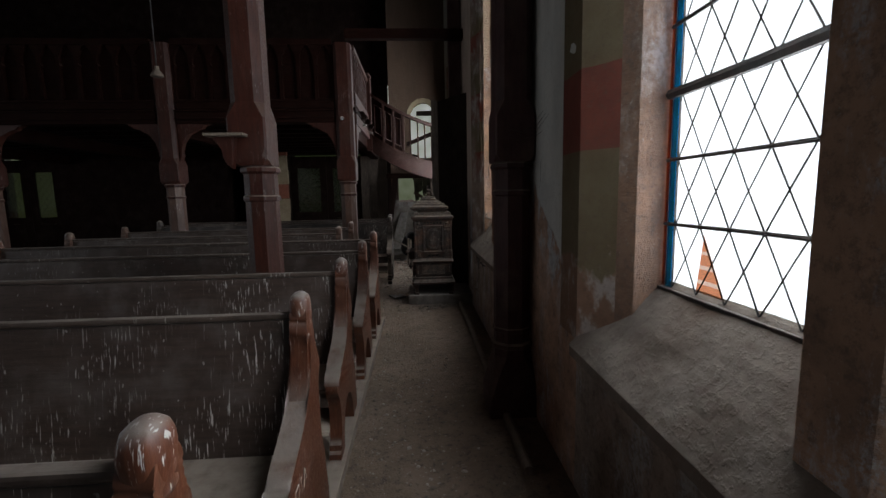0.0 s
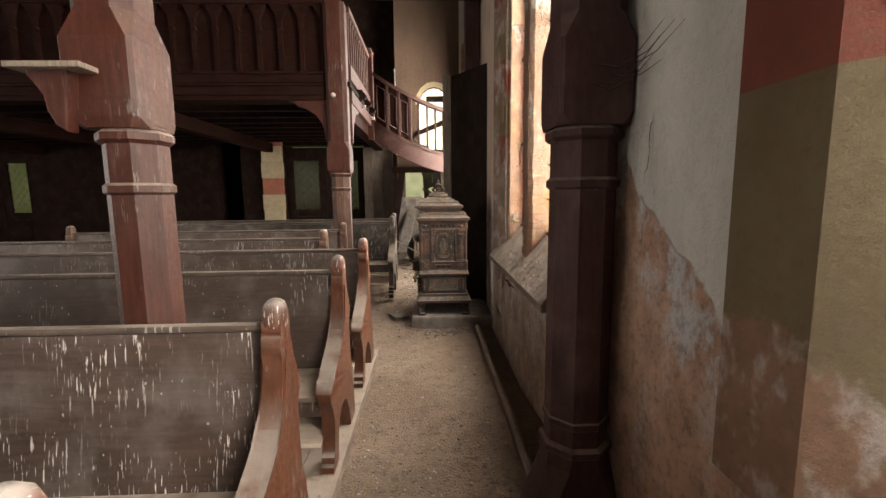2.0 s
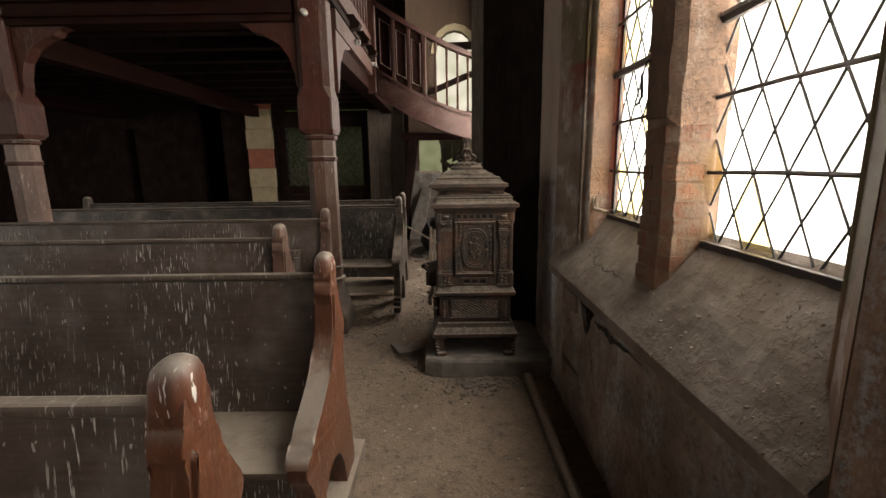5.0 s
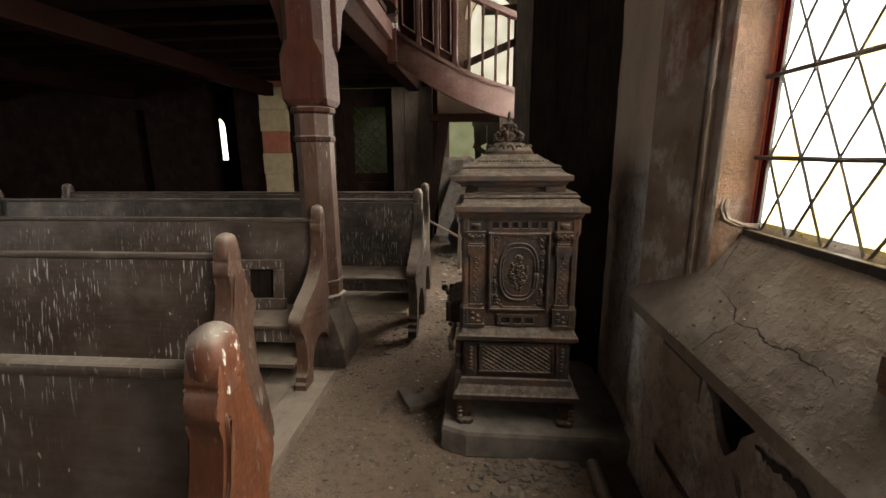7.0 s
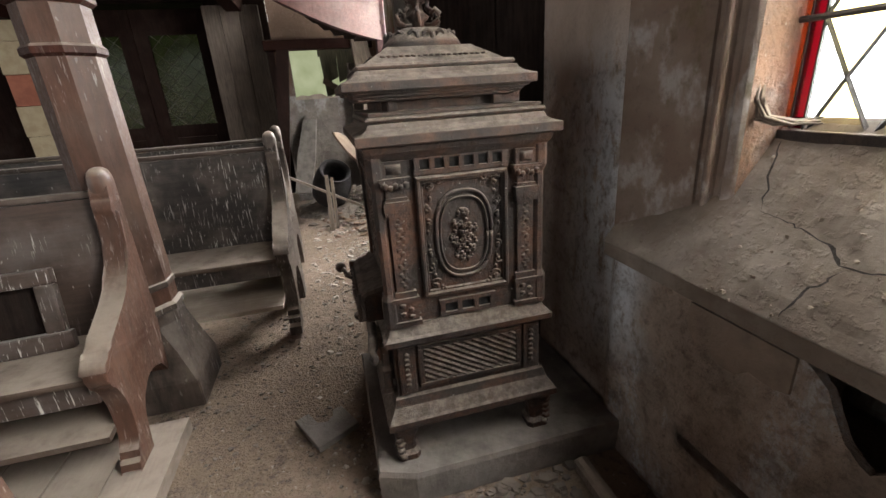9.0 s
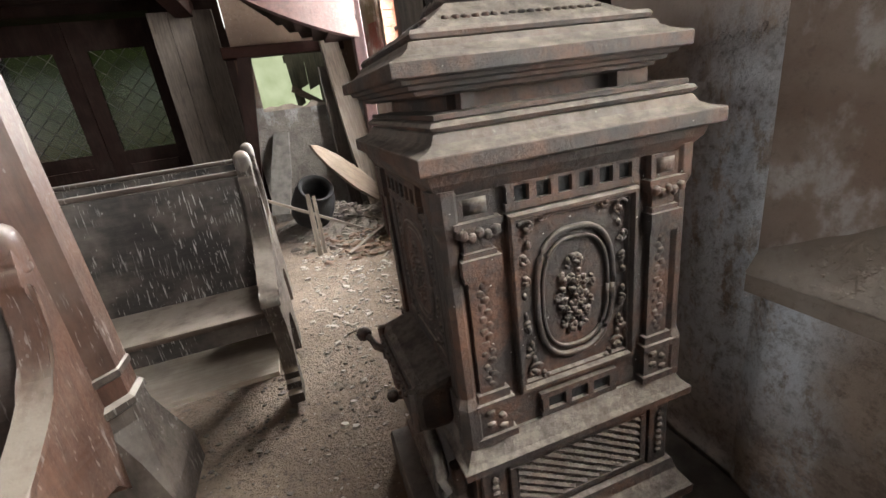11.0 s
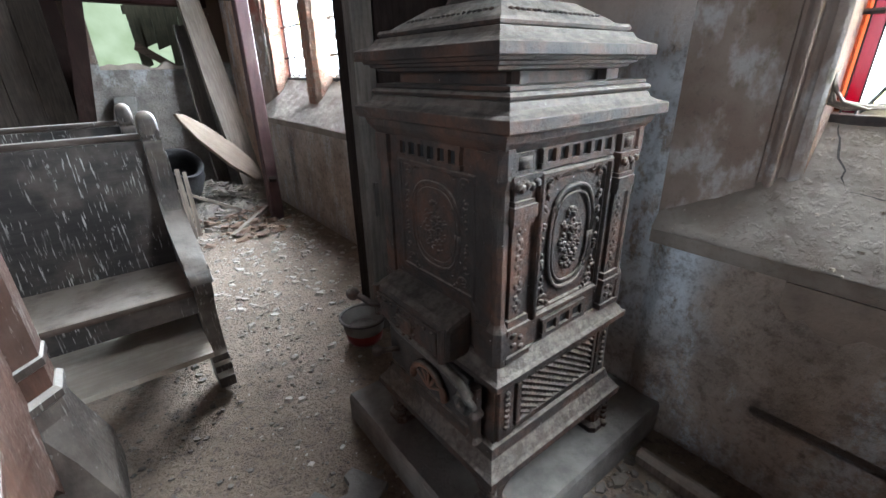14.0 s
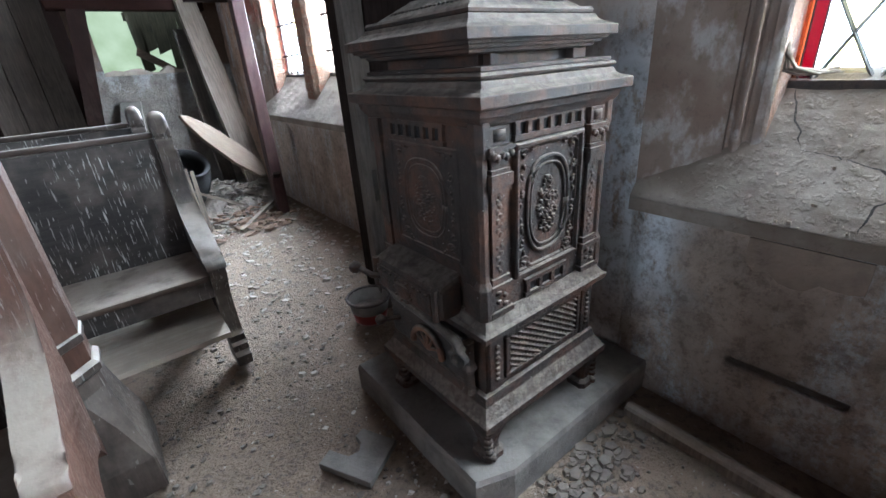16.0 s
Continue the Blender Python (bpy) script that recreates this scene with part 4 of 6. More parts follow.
def glazed_door(k, xc, w):
    d = thing("door_%d" % k, "closed dark brown double door with leaded glass panes", "door", "", (xc, REAR + 0.1, 0), "structure")
    for s in (-1, 1):
        bm = bmesh.new()
        x0, x1 = (0.004, w / 2) if s > 0 else (-w / 2, -0.004)
        p0, p1 = x0 + 0.16, x1 - 0.16
        for b in ((x0, p0, 0, 2.5), (p1, x1, 0, 2.5), (p0, p1, 0, 1.08), (p0, p1, 2.2, 2.5)):
            box(bm, b[0], b[1], 0, 0.05, b[2], b[3])
        leaf = part("door_leaf", bm, M_DARK, d)
        bm = bmesh.new()
        box(bm, p0, p1, 0.022, 0.028, 1.08, 2.2)
        part("pane", bm, M_DOORGLASS, leaf, "grimy greenish glass")
        bm = bmesh.new()
        for a in range(-4, 9):
            for sg in (1, -1):
                za = 1.08 + a * 0.19
                t0, t1 = sorted(((1.08 - za) / (sg * 0.55), (2.2 - za) / (sg * 0.55)))
                t0, t1 = max(0, t0), min(1, t1)
                if t1 - t0 > 0.05:
                    tube(bm, [(p0 + t * (p1 - p0), 0.018, za + sg * 0.55 * t) for t in (t0, t1)], 0.004, 4)
        part("lead_lattice", bm, M_LEAD, leaf)
        bm = bmesh.new()
        box(bm, p0 + 0.03, p1 - 0.03, -0.012, 0.0, 0.25, 0.92, 0.006)
        part("panel", bm, M_DARK, leaf)
    return d


glazed_door(1, -2.06, 1.8)
glazed_door(2, -9.4, 1.5)
# banded stone pier beside the doors
pier = thing("stone_pier", "painted pier of ochre and red stone bands", "pier", "", (-3.22, REAR - 0.06, 0))
for i in range(8):
    bm = bmesh.new()
    w = 0.24 if i % 2 else 0.225
    box(bm, -w, w, -0.06, 0.055, 0.36 * i, 0.36 * i + 0.355, 0.008)
    part("stone_block", bm, M_REDSTONE if i % 3 == 1 else M_STONE, pier, "red painted stone" if i % 3 == 1 else "ochre painted stone")
bm = bmesh.new()
box(bm, -10.42, -10.2, REAR - 0.1, REAR, 0, 2.4, 0.01)
tagged(part("stone_pier", bm, M_STONE), "ochre painted stone pier at a far door", "pier")
# dark vestibule door leaves standing open
for x, t in ((-4.05, 70),):
    bm = bmesh.new()
    box(bm, 0, 0.85, -0.02, 0.02, 0.01, 2.6, 0.004)
    box(bm, 0.12, 0.73, -0.03, 0.03, 0.2, 1.0, 0.004)
    box(bm, 0.12, 0.73, -0.03, 0.03, 1.2, 2.4, 0.004)
    ob = tagged(part("door_leaf", bm, M_DARK), "dark brown panelled door leaf standing open", "door")
    ob.matrix_basis = pose(x, 11.95, 0, 0, 0, t)


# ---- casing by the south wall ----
# near-black boarded casing behind the stove
case = thing("boarded_casing", "tall near-black boarded casing against the wall", "casing", "", (0, 0, 0))
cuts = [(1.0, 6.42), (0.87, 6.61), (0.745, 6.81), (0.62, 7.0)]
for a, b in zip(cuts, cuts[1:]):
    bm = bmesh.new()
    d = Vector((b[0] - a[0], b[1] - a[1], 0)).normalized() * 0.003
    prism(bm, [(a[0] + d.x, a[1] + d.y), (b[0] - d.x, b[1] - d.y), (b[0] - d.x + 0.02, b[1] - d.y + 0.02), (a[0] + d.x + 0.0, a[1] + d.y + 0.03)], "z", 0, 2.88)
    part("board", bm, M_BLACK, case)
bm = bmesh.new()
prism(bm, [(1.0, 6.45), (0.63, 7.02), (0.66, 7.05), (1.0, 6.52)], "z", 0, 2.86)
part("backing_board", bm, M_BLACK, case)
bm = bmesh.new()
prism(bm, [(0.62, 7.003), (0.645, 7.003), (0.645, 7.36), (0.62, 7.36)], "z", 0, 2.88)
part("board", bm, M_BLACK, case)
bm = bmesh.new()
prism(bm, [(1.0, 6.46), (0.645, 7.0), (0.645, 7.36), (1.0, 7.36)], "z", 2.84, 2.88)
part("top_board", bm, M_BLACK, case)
bm = bmesh.new()
box(bm, 0.80, 0.98, 7.0, 7.2, 2.88, 6.1, 0.01)
tagged(part("timber_post", bm, M_PIL), "brown wall post rising above the casing", "post")
post = thing("timber_post", "bare grey upright plank with an iron hinge", "post", "", (0.565, 7.03, 0))
bm = bmesh.new()
box(bm, -0.05, 0.05, -0.03, 0.03, 0, 2.9, 0.005)
part("plank", bm, M_POST, post)
bm = bmesh.new()
box(bm, -0.01, 0.012, -0.04, -0.03, 0.62, 0.78, 0.003)
part("hinge", bm, M_IRON_BARE, post, "rusty hinge")
bm = bmesh.new()
box(bm, -0.72, 0.99, 6.70, 6.82, 3.70, 3.84, 0.015)
tagged(part("timber_beam", bm, M_GALLERY), "dark tie beam from gallery post to wall", "beam")


# ---- columns ----
def column(x, y, label, lift=0.0, top=6.1, braces=(), plinth=True, paint=None, block=0.136, slim=1.0, off=0.0):
    M_COL = paint or M_RED
    c = thing("gallery_column", label, "column", "octagonal columns", (x, y, 0))
    L = lift
    bm = bmesh.new()
    if plinth:
        loft(bm, [oct_square(0, 0, 0.168, 0.006, 0), oct_square(0, 0, 0.166, 0.006, 0.13), oct_square(0, 0, 0.138, 0.030, 0.27), oct_square(0, 0, 0.122, 0.066, 0.39), oct_square(0, 0, 0.118, 0.069, 0.44)])
    else:
        loft(bm, [oct_square(0, 0, 0.15, 0.05, 0), oct_square(0, 0, 0.13, 0.055, 0.44)])
    part("plinth", bm, M_END_DARK if plinth and not paint else M_COL, c, "scuffed dusty plinth, its pale film partly painted window sheen")
    for z, r in ((0.455, 0.138), (0.56, 0.126), (1.43 + L, 0.129), (1.60 + L, 0.137)):
        bm = bmesh.new()
        loft(bm, [ngon(0, 0, slim * r - 0.014, z - 0.022), ngon(0, 0, slim * r, z - 0.010), ngon(0, 0, slim * r, z + 0.012), ngon(0, 0, slim * r - 0.014, z + 0.024)])
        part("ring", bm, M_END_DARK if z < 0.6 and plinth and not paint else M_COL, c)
    bm = bmesh.new()
    loft(bm, [ngon(0, 0, slim * 0.120, 0.44), ngon(0, 0, slim * 0.116, 1.64 + L)])
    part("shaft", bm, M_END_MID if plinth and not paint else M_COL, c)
    bm = bmesh.new()
    loft(bm, [oct_square(off * 0.4, 0, 0.126 * slim, 0.04, 1.625 + L), oct_square(off, 0, block, 0.012, 1.66 + L), oct_square(off, 0, block, 0.012, 1.90 + L), oct_square(off, 0, block - 0.014, 0.045, 1.99 + L), oct_square(off, 0, block - 0.014, 0.045, top)])
    part("upper_post", bm, M_COL, c)
    for ang in braces:
        bm = bmesh.new()
        prof = [(0.13, 1.95 + L), (0.16, 2.03 + L), (0.155, 2.10 + L), (0.19, 2.22 + L), (0.27, 2.33 + L), (0.40, 2.40 + L), (0.47, 2.41 + L), (0.50, 2.45 + L), (0.57, 2.47 + L), (0.57, 2.53 + L), (0.13, 2.53 + L)]
        prism(bm, [(a, z) for a, z in prof], "y", -0.05, 0.05, 0.006)
        b = part("brace", bm, M_COL, c, "curved knee brace")
        b.matrix_basis = pose(0, 0, 0, 0, 0, ang)
    return c


nave = column(-0.69, 2.9, "red-brown painted octagonal wooden column among the pews", 0.015, 6.1, (), False, None, 0.112, 0.84, -0.03)
column(0.87, 2.93, "dark purple-brown octagonal column standing against the wall", 0.02, 6.1, (), True, M_PIL, 0.126)
bm = bmesh.new()
prism(bm, [(-0.10, 1.62), (-0.13, 1.64), (-0.15, 1.68), (-0.15, 1.73), (-0.20, 1.785), (-0.20, 1.80), (-0.08, 1.80)], "y", -0.16, -0.11, 0.005)
part("corbel", bm, M_RED, nave)
bm = bmesh.new()
box(bm, -0.24, -0.02, -0.19, -0.10, 1.80, 1.818, 0.004)
part("ledge", bm, M_OLD, nave, "dusty ledge board")
column(-0.755, 6.74, "dusty red-brown gallery column with curved braces and plinth", 0.055, 3.62, (180,))
column(-3.26, 6.74, "red-brown gallery column with paired knee braces", 0.055, 3.62, (0, 180))
column(-5.8, 6.74, "red-brown gallery column with paired knee braces", 0.055, 3.62, (0, 180))

# ---- gallery ----
gal = thing("gallery", "red-brown wooden organ gallery with panelled parapet, shade painted in", "gallery", "", (0, 6.74, 2.58))
bm = bmesh.new()
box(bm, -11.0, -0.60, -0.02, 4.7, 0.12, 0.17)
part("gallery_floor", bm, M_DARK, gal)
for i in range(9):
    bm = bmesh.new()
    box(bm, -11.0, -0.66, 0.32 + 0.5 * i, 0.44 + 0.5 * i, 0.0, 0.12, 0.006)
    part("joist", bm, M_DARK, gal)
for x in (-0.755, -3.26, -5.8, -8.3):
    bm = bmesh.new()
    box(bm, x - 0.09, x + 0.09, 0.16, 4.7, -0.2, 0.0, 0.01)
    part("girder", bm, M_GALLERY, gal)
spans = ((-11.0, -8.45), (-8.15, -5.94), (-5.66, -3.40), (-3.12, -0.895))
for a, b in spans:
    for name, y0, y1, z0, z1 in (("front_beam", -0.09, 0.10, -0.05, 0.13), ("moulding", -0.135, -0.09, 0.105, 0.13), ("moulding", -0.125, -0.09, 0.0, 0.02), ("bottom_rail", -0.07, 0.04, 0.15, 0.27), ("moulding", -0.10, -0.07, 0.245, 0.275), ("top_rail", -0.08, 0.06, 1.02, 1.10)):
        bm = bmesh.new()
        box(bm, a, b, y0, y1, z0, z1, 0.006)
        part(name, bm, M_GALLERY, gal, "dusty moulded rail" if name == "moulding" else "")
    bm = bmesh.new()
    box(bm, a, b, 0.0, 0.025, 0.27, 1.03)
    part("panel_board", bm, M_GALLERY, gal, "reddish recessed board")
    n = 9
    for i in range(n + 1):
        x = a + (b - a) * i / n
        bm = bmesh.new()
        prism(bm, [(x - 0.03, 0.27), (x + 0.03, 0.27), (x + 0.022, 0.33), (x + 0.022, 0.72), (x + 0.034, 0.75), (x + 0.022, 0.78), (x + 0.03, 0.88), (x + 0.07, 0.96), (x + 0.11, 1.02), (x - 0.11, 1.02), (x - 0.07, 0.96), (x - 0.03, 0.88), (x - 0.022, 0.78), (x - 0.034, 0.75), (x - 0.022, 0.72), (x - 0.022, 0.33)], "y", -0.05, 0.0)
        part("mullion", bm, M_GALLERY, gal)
# side parapet of the gallery, running back to the stair
side = thing("gallery_side_rail", "dusty wooden side balustrade of the gallery", "balustrade", "", (-0.66, 6.9, 2.58))
bm = bmesh.new()
box(bm, -0.05, 0.05, 0.0, 1.86, -0.04, 0.12, 0.008)
part("side_beam", bm, M_STAIR, side)
bm = bmesh.new()
box(bm, -0.03, 0.045, 0.0, 1.86, 0.24, 0.42, 0.008)
part("bottom_rail", bm, M_STAIR, side)
bm = bmesh.new()
box(bm, -0.04, 0.05, 0.0, 1.86, 1.02, 1.09, 0.012)
part("handrail", bm, M_STAIR, side)
for i in range(11):
    bm = bmesh.new()
    loft(bm, [oct_square(0, 0.08 + 0.17 * i, 0.024, 0.004, 0.42), oct_square(0, 0.08 + 0.17 * i, 0.018, 0.008, 0.5), oct_square(0, 0.08 + 0.17 * i, 0.018, 0.008, 0.94), oct_square(0, 0.08 + 0.17 * i, 0.024, 0.004, 1.02)])
    part("baluster", bm, M_STAIR, side)
for i in range(3):
    bm = bmesh.new()
    y = 0.55 + 0.5 * i
    prism(bm, [(0.0, 0.24), (0.0, 0.10), (0.14, 0.12), (0.16, 0.16), (0.12, 0.19), (0.10, 0.24)], "y", y - 0.05, y + 0.05, 0.008)
    part("joist_end", bm, M_DARK, side, "carved dark joist end")
bm = bmesh.new()
loft(bm, [oct_square(0.04, 1.86, 0.055, 0.01, -0.25), oct_square(0.04, 1.86, 0.055, 0.01, 1.1), oct_square(0.04, 1.86, 0.07, 0.02, 1.12), oct_square(0.04, 1.86, 0.03, 0.01, 1.2)])
part("newel", bm, M_RED, side)
for s in (0,):
    bm = bmesh.new()
    prism(bm, [(0.0, -0.55), (0.05, -0.50), (0.12, -0.28), (0.3, -0.12), (0.55, -0.07), (0.6, -0.04), (0.0, -0.04)], "x", -0.04, 0.04, 0.006)
    part("brace", bm, M_RED, side, "curved brace with pale worn edge")

# ---- curved stair ----
stair = thing("curved_staircase", "dusty red-brown curved wooden stair with open balustrade", "staircase", "", (0, 0, 0))
P0, P1, P2 = Vector((-0.56, 8.74)), Vector((0.12, 8.62)), Vector((0.74, 9.20))


def stair_at(t):
    p = P0 * (1 - t) ** 2 + P1 * 2 * t * (1 - t) + P2 * t * t
    d = (P1 - P0) * 2 * (1 - t) + (P2 - P1) * 2 * t
    return p, Vector((-d.y, d.x)).normalized(), 2.30 - 0.98 * t + 0.45 * t * t


def swept(name, lo, hi, inner, outer, material, label=""):
    bm = bmesh.new()
    rings = []
    for i in range(25):
        p, nrm, z = stair_at(i / 24)
        a, b = p + nrm * outer, p - nrm * inner
        rings.append([(a.x, a.y, z + lo), (b.x, b.y, z + lo), (b.x, b.y, z + hi), (a.x, a.y, z + hi)])
    loft(bm, rings)
    return part(name, bm, material, stair, label)


swept("stringer", 0.0, 0.30, 0.03, 0.03, M_STAIR, "broad curved outer string board")
swept("string_moulding", 0.265, 0.29, 0.03, 0.045, M_STAIR, "dusty moulding along the string")
swept("handrail", 1.04, 1.10, 0.04, 0.04, M_STAIR, "curved handrail worn pale on top")
swept("base_rail", 0.30, 0.335, 0.035, 0.035, M_STAIR)


def stair_post(t, half, lo=0.32, hi=1.05):
    p, nrm, z = stair_at(t)
    bm = bmesh.new()
    loft(bm, [oct_square(p.x, p.y, half * 1.3, 0.005, z + lo), oct_square(p.x, p.y, half, half * 0.35, z + lo + 0.08), oct_square(p.x, p.y, half, half * 0.35, z + hi - 0.1), oct_square(p.x, p.y, half * 1.3, 0.005, z + hi)])
    part("baluster", bm, M_STAIR, stair)


def stair_panel(t0, t1):
    """A framed panel: a thin board with an upright lozenge frame proud of it."""
    pa, na, za = stair_at(t0)
    pb, nb, zb = stair_at(t1)
    bm = bmesh.new()
    loft(bm, [[(p.x, p.y + d, z + h) for d, h in ((-0.006, 0.33), (0.006, 0.33), (0.006, 1.05), (-0.006, 1.05))] for p, z in ((pa, za), (pb, zb))])
    pan_ = part("panel", bm, M_GALLERY, stair)
    bm = bmesh.new()
    corners = []
    for f, h in ((0.14, 0.42), (0.86, 0.42), (0.86, 0.93), (0.14, 0.93)):
        q, z = pa.lerp(pb, f), za + f * (zb - za)
        corners.append((q.x, q.y - 0.012, z + h))
    tube(bm, corners + corners[:2], 0.011, 4)
    part("panel_moulding", bm, M_STAIR, pan_)


for t0, t1 in ((0.02, 0.15), (0.17, 0.29), (0.31, 0.42)):
    stair_panel(t0, t1)
for t, half in ((0.16, 0.022), (0.30, 0.022), (0.44, 0.028), (0.55, 0.015), (0.66, 0.015), (0.77, 0.015), (0.88, 0.015), (0.96, 0.015)):
    stair_post(t, half)
for i in range(7):
    t = (i + 0.5) / 7
    p, nrm, z = stair_at(t)
    q = Vector((0.1 + 0.75 * t, 10.6 - 0.3 * t))
    d = (q - p).normalized()
    e = Vector((-d.y, d.x)) * 0.10
    p = p + d * 0.06
    bm = bmesh.new()
    prism(bm, [(p.x + e.x, p.y + e.y), (p.x - e.x, p.y - e.y), (q.x - e.x * 2, q.y - e.y * 2), (q.x + e.x * 2, q.y + e.y * 2)], "z", z + 0.12, z + 0.16)
    part("tread", bm, M_DARK, stair)
bm = bmesh.new()
loft(bm, [oct_square(0.755, 9.23, 0.05, 0.008, 0), oct_square(0.755, 9.23, 0.05, 0.008, 3.0), oct_square(0.755, 9.23, 0.065, 0.01, 3.03), oct_square(0.755, 9.23, 0.03, 0.01, 3.1)])
part("newel", bm, M_PIL, stair, "mauve-red painted newel post to the floor")

# ---- platform under the pews ----
bm = bmesh.new()
for y0, y1, x1 in ((-3.6, 5.02, -0.145), (5.02, 6.42, -0.60)):
    k, x = 0, x1
    while x > -4.1:
        box(bm, max(x - 0.2, -4.12), x - 0.004, y0, y1, 0.0, 0.062 - 0.003 * (k % 2), 0.004)
        x, k = x - 0.2, k + 1
structure("pew_platform", bm, M_DAIS, "low grey wooden platform thick with dust", "platform")


# ---- pews ----
END = [(-0.030, 1.03), (0.0, 1.04), (0.030, 1.03), (0.042, 1.0), (0.044, 0.985), (0.040, 0.975), (0.036, 0.96), (0.050, 0.93), (0.052, 0.90), (0.078, 0.84), (0.118, 0.765), (0.122, 0.735), (0.088, 0.70), (0.082, 0.64),
       (0.086, 0.50), (0.10, 0.40), (0.132, 0.34), (0.126, 0.30), (0.150, 0.26), (0.142, 0.21), (0.165, 0.17), (0.165, 0.03), (0.165, 0.0), (0.02, 0.0), (0.012, 0.10), (-0.03, 0.22), (-0.10, 0.285), (-0.18, 0.30), (-0.25, 0.27), (-0.30, 0.20), (-0.325, 0.09), (-0.33, 0.0),
       (-0.465, 0.0), (-0.47, 0.05), (-0.445, 0.065), (-0.445, 0.095), (-0.425, 0.105), (-0.425, 0.135), (-0.40, 0.155), (-0.385, 0.24), (-0.39, 0.33), (-0.42, 0.40), (-0.445, 0.43), (-0.455, 0.47), (-0.435, 0.495), (-0.40, 0.505), (-0.375, 0.53), (-0.30, 0.565), (-0.20, 0.615), (-0.125, 0.68), (-0.08, 0.76), (-0.058, 0.84), (-0.05, 0.90),
       (-0.060, 0.93), (-0.052, 0.96), (-0.044, 0.975), (-0.046, 0.985), (-0.042, 1.0)]


def rounded(poly, n=3):
    """The outline eased through its points, corners at the foot kept."""
    out, k = [], len(poly)
    for i in range(k):
        p0, p1, p2, p3 = (Vector(poly[(i + j) % k]) for j in (-1, 0, 1, 2))
        out.append(tuple(p1))
        if p1.y < 0.01 or p2.y < 0.01:
            continue
        for j in range(1, n):
            t = j / n
            q = 0.5 * (2 * p1 + (p2 - p0) * t + (2 * p0 - 5 * p1 + 4 * p2 - p3) * t * t + (3 * p1 - p0 - 3 * p2 + p3) * t ** 3)
            out.append(tuple(q))
    return out


END = rounded(END)


def pew_end(parent, x, M_END, name="end_panel"):
    bm = bmesh.new()
    prism(bm, END, "x", x - 0.032, x + 0.032, 0.005)
    e = part(name, bm, M_END, parent, "carved red-brown end with rounded finial", "edges")
    bm = bmesh.new()
    lip = [(-0.455, 0.478), (-0.436, 0.505), (-0.40, 0.516), (-0.375, 0.541), (-0.30, 0.577), (-0.20, 0.628), (-0.118, 0.69), (-0.07, 0.765), (-0.048, 0.84), (-0.040, 0.92)]
    low = [(-0.028, 0.915), (-0.036, 0.83), (-0.058, 0.755), (-0.108, 0.675), (-0.192, 0.61), (-0.295, 0.56), (-0.37, 0.524), (-0.395, 0.499), (-0.43, 0.487), (-0.44, 0.468)]
    prism(bm, rounded(lip + low, 2), "x", x - 0.041, x + 0.041, 0.0095)
    part("armrest", bm, M_END, e, "dusty rounded arm moulding", "edges")
    bm = bmesh.new()
    rings = []
    for zz, rx, ry in ((0.948, 0.033, 0.046), (0.956, 0.0345, 0.048), (0.966, 0.0345, 0.048), (0.974, 0.033, 0.045), (0.988, 0.0345, 0.0445), (1.005, 0.037, 0.047), (1.028, 0.038, 0.049), (1.05, 0.036, 0.046), (1.068, 0.031, 0.039), (1.08, 0.019, 0.025), (1.085, 0.006, 0.008)):
        rings.append([(x + rx * math.copysign(abs(math.cos(a)) ** 0.75, math.cos(a)), ry * math.copysign(abs(math.sin(a)) ** 0.75, math.sin(a)), zz) for a in [2 * math.pi * i / 16 for i in range(16)]])
    loft(bm, rings)
    part("finial", bm, M_FINIAL if M_END is M_PEW_END else M_END, e, "worn rounded finial spattered white", True)
    return e


def pew(x1, y, z, x0=-3.95, M_END=None, closed=True, foot=None):
    back = M_PEW if closed else M_BENCH
    M_END = M_END or M_PEW_END
    L = x1 - x0
    p = thing("pew", "dark wooden church pew caked in dust and bird droppings", "pew", "rows of pews", (x1, y, z))
    bm = bmesh.new()
    loft(bm, [[(-L + 0.03, a, zz), (-0.03, a, zz), (-0.03, a + 0.024, zz), (-L + 0.03, a + 0.024, zz)] for a, zz in ((-0.075, 0.42), (-0.048, 0.62), (-0.018, 0.86), (-0.006, 0.972))])
    part("backrest", bm, back, p, "bare dark back board streaked white")
    bm = bmesh.new()
    box(bm, -L + 0.03, -0.03, -0.014, 0.028, 0.976, 1.0, 0.009)
    part("top_rail", bm, M_RAIL, p, "dusty rounded top rail")
    bm = bmesh.new()
    box(bm, -L + 0.03, -0.03, -0.43, -0.055, 0.425, 0.452, 0.01)
    part("seat", bm, M_SEAT, p, "seat board under thick grey dust")
    bm = bmesh.new()
    box(bm, -L + 0.03, -0.03, -0.415, -0.395, 0.345, 0.424, 0.003)
    part("seat_apron", bm, back, p)
    bm = bmesh.new()
    loft(bm, [[(-L + 0.03, a, zz), (-0.03, a, zz), (-0.03, a, zz + 0.022), (-L + 0.03, a, zz + 0.022)] for a, zz in ((-0.44 if closed else -0.53, 0.20), (-0.16, 0.245 if closed else 0.235))])
    part("foot_board", bm, foot or M_FOOT, p, "sloping foot board")
    if closed:
        bm = bmesh.new()
        box(bm, -L + 0.03, -0.03, 0.0, 0.02, 0.235, 0.424)
        part("lower_back", bm, M_PEW, p)
    pew_end(p, 0.0, M_END)
    pew_end(p, -L, M_END)
    return p


first = pew(-0.205, 0.875, 0.0)
for y in (1.835, 2.758, 3.766, 4.705):
    copy_thing(first, pose(-0.205, y, 0.0))
copy_thing(first, pose(-0.205, -0.08, 0.0))
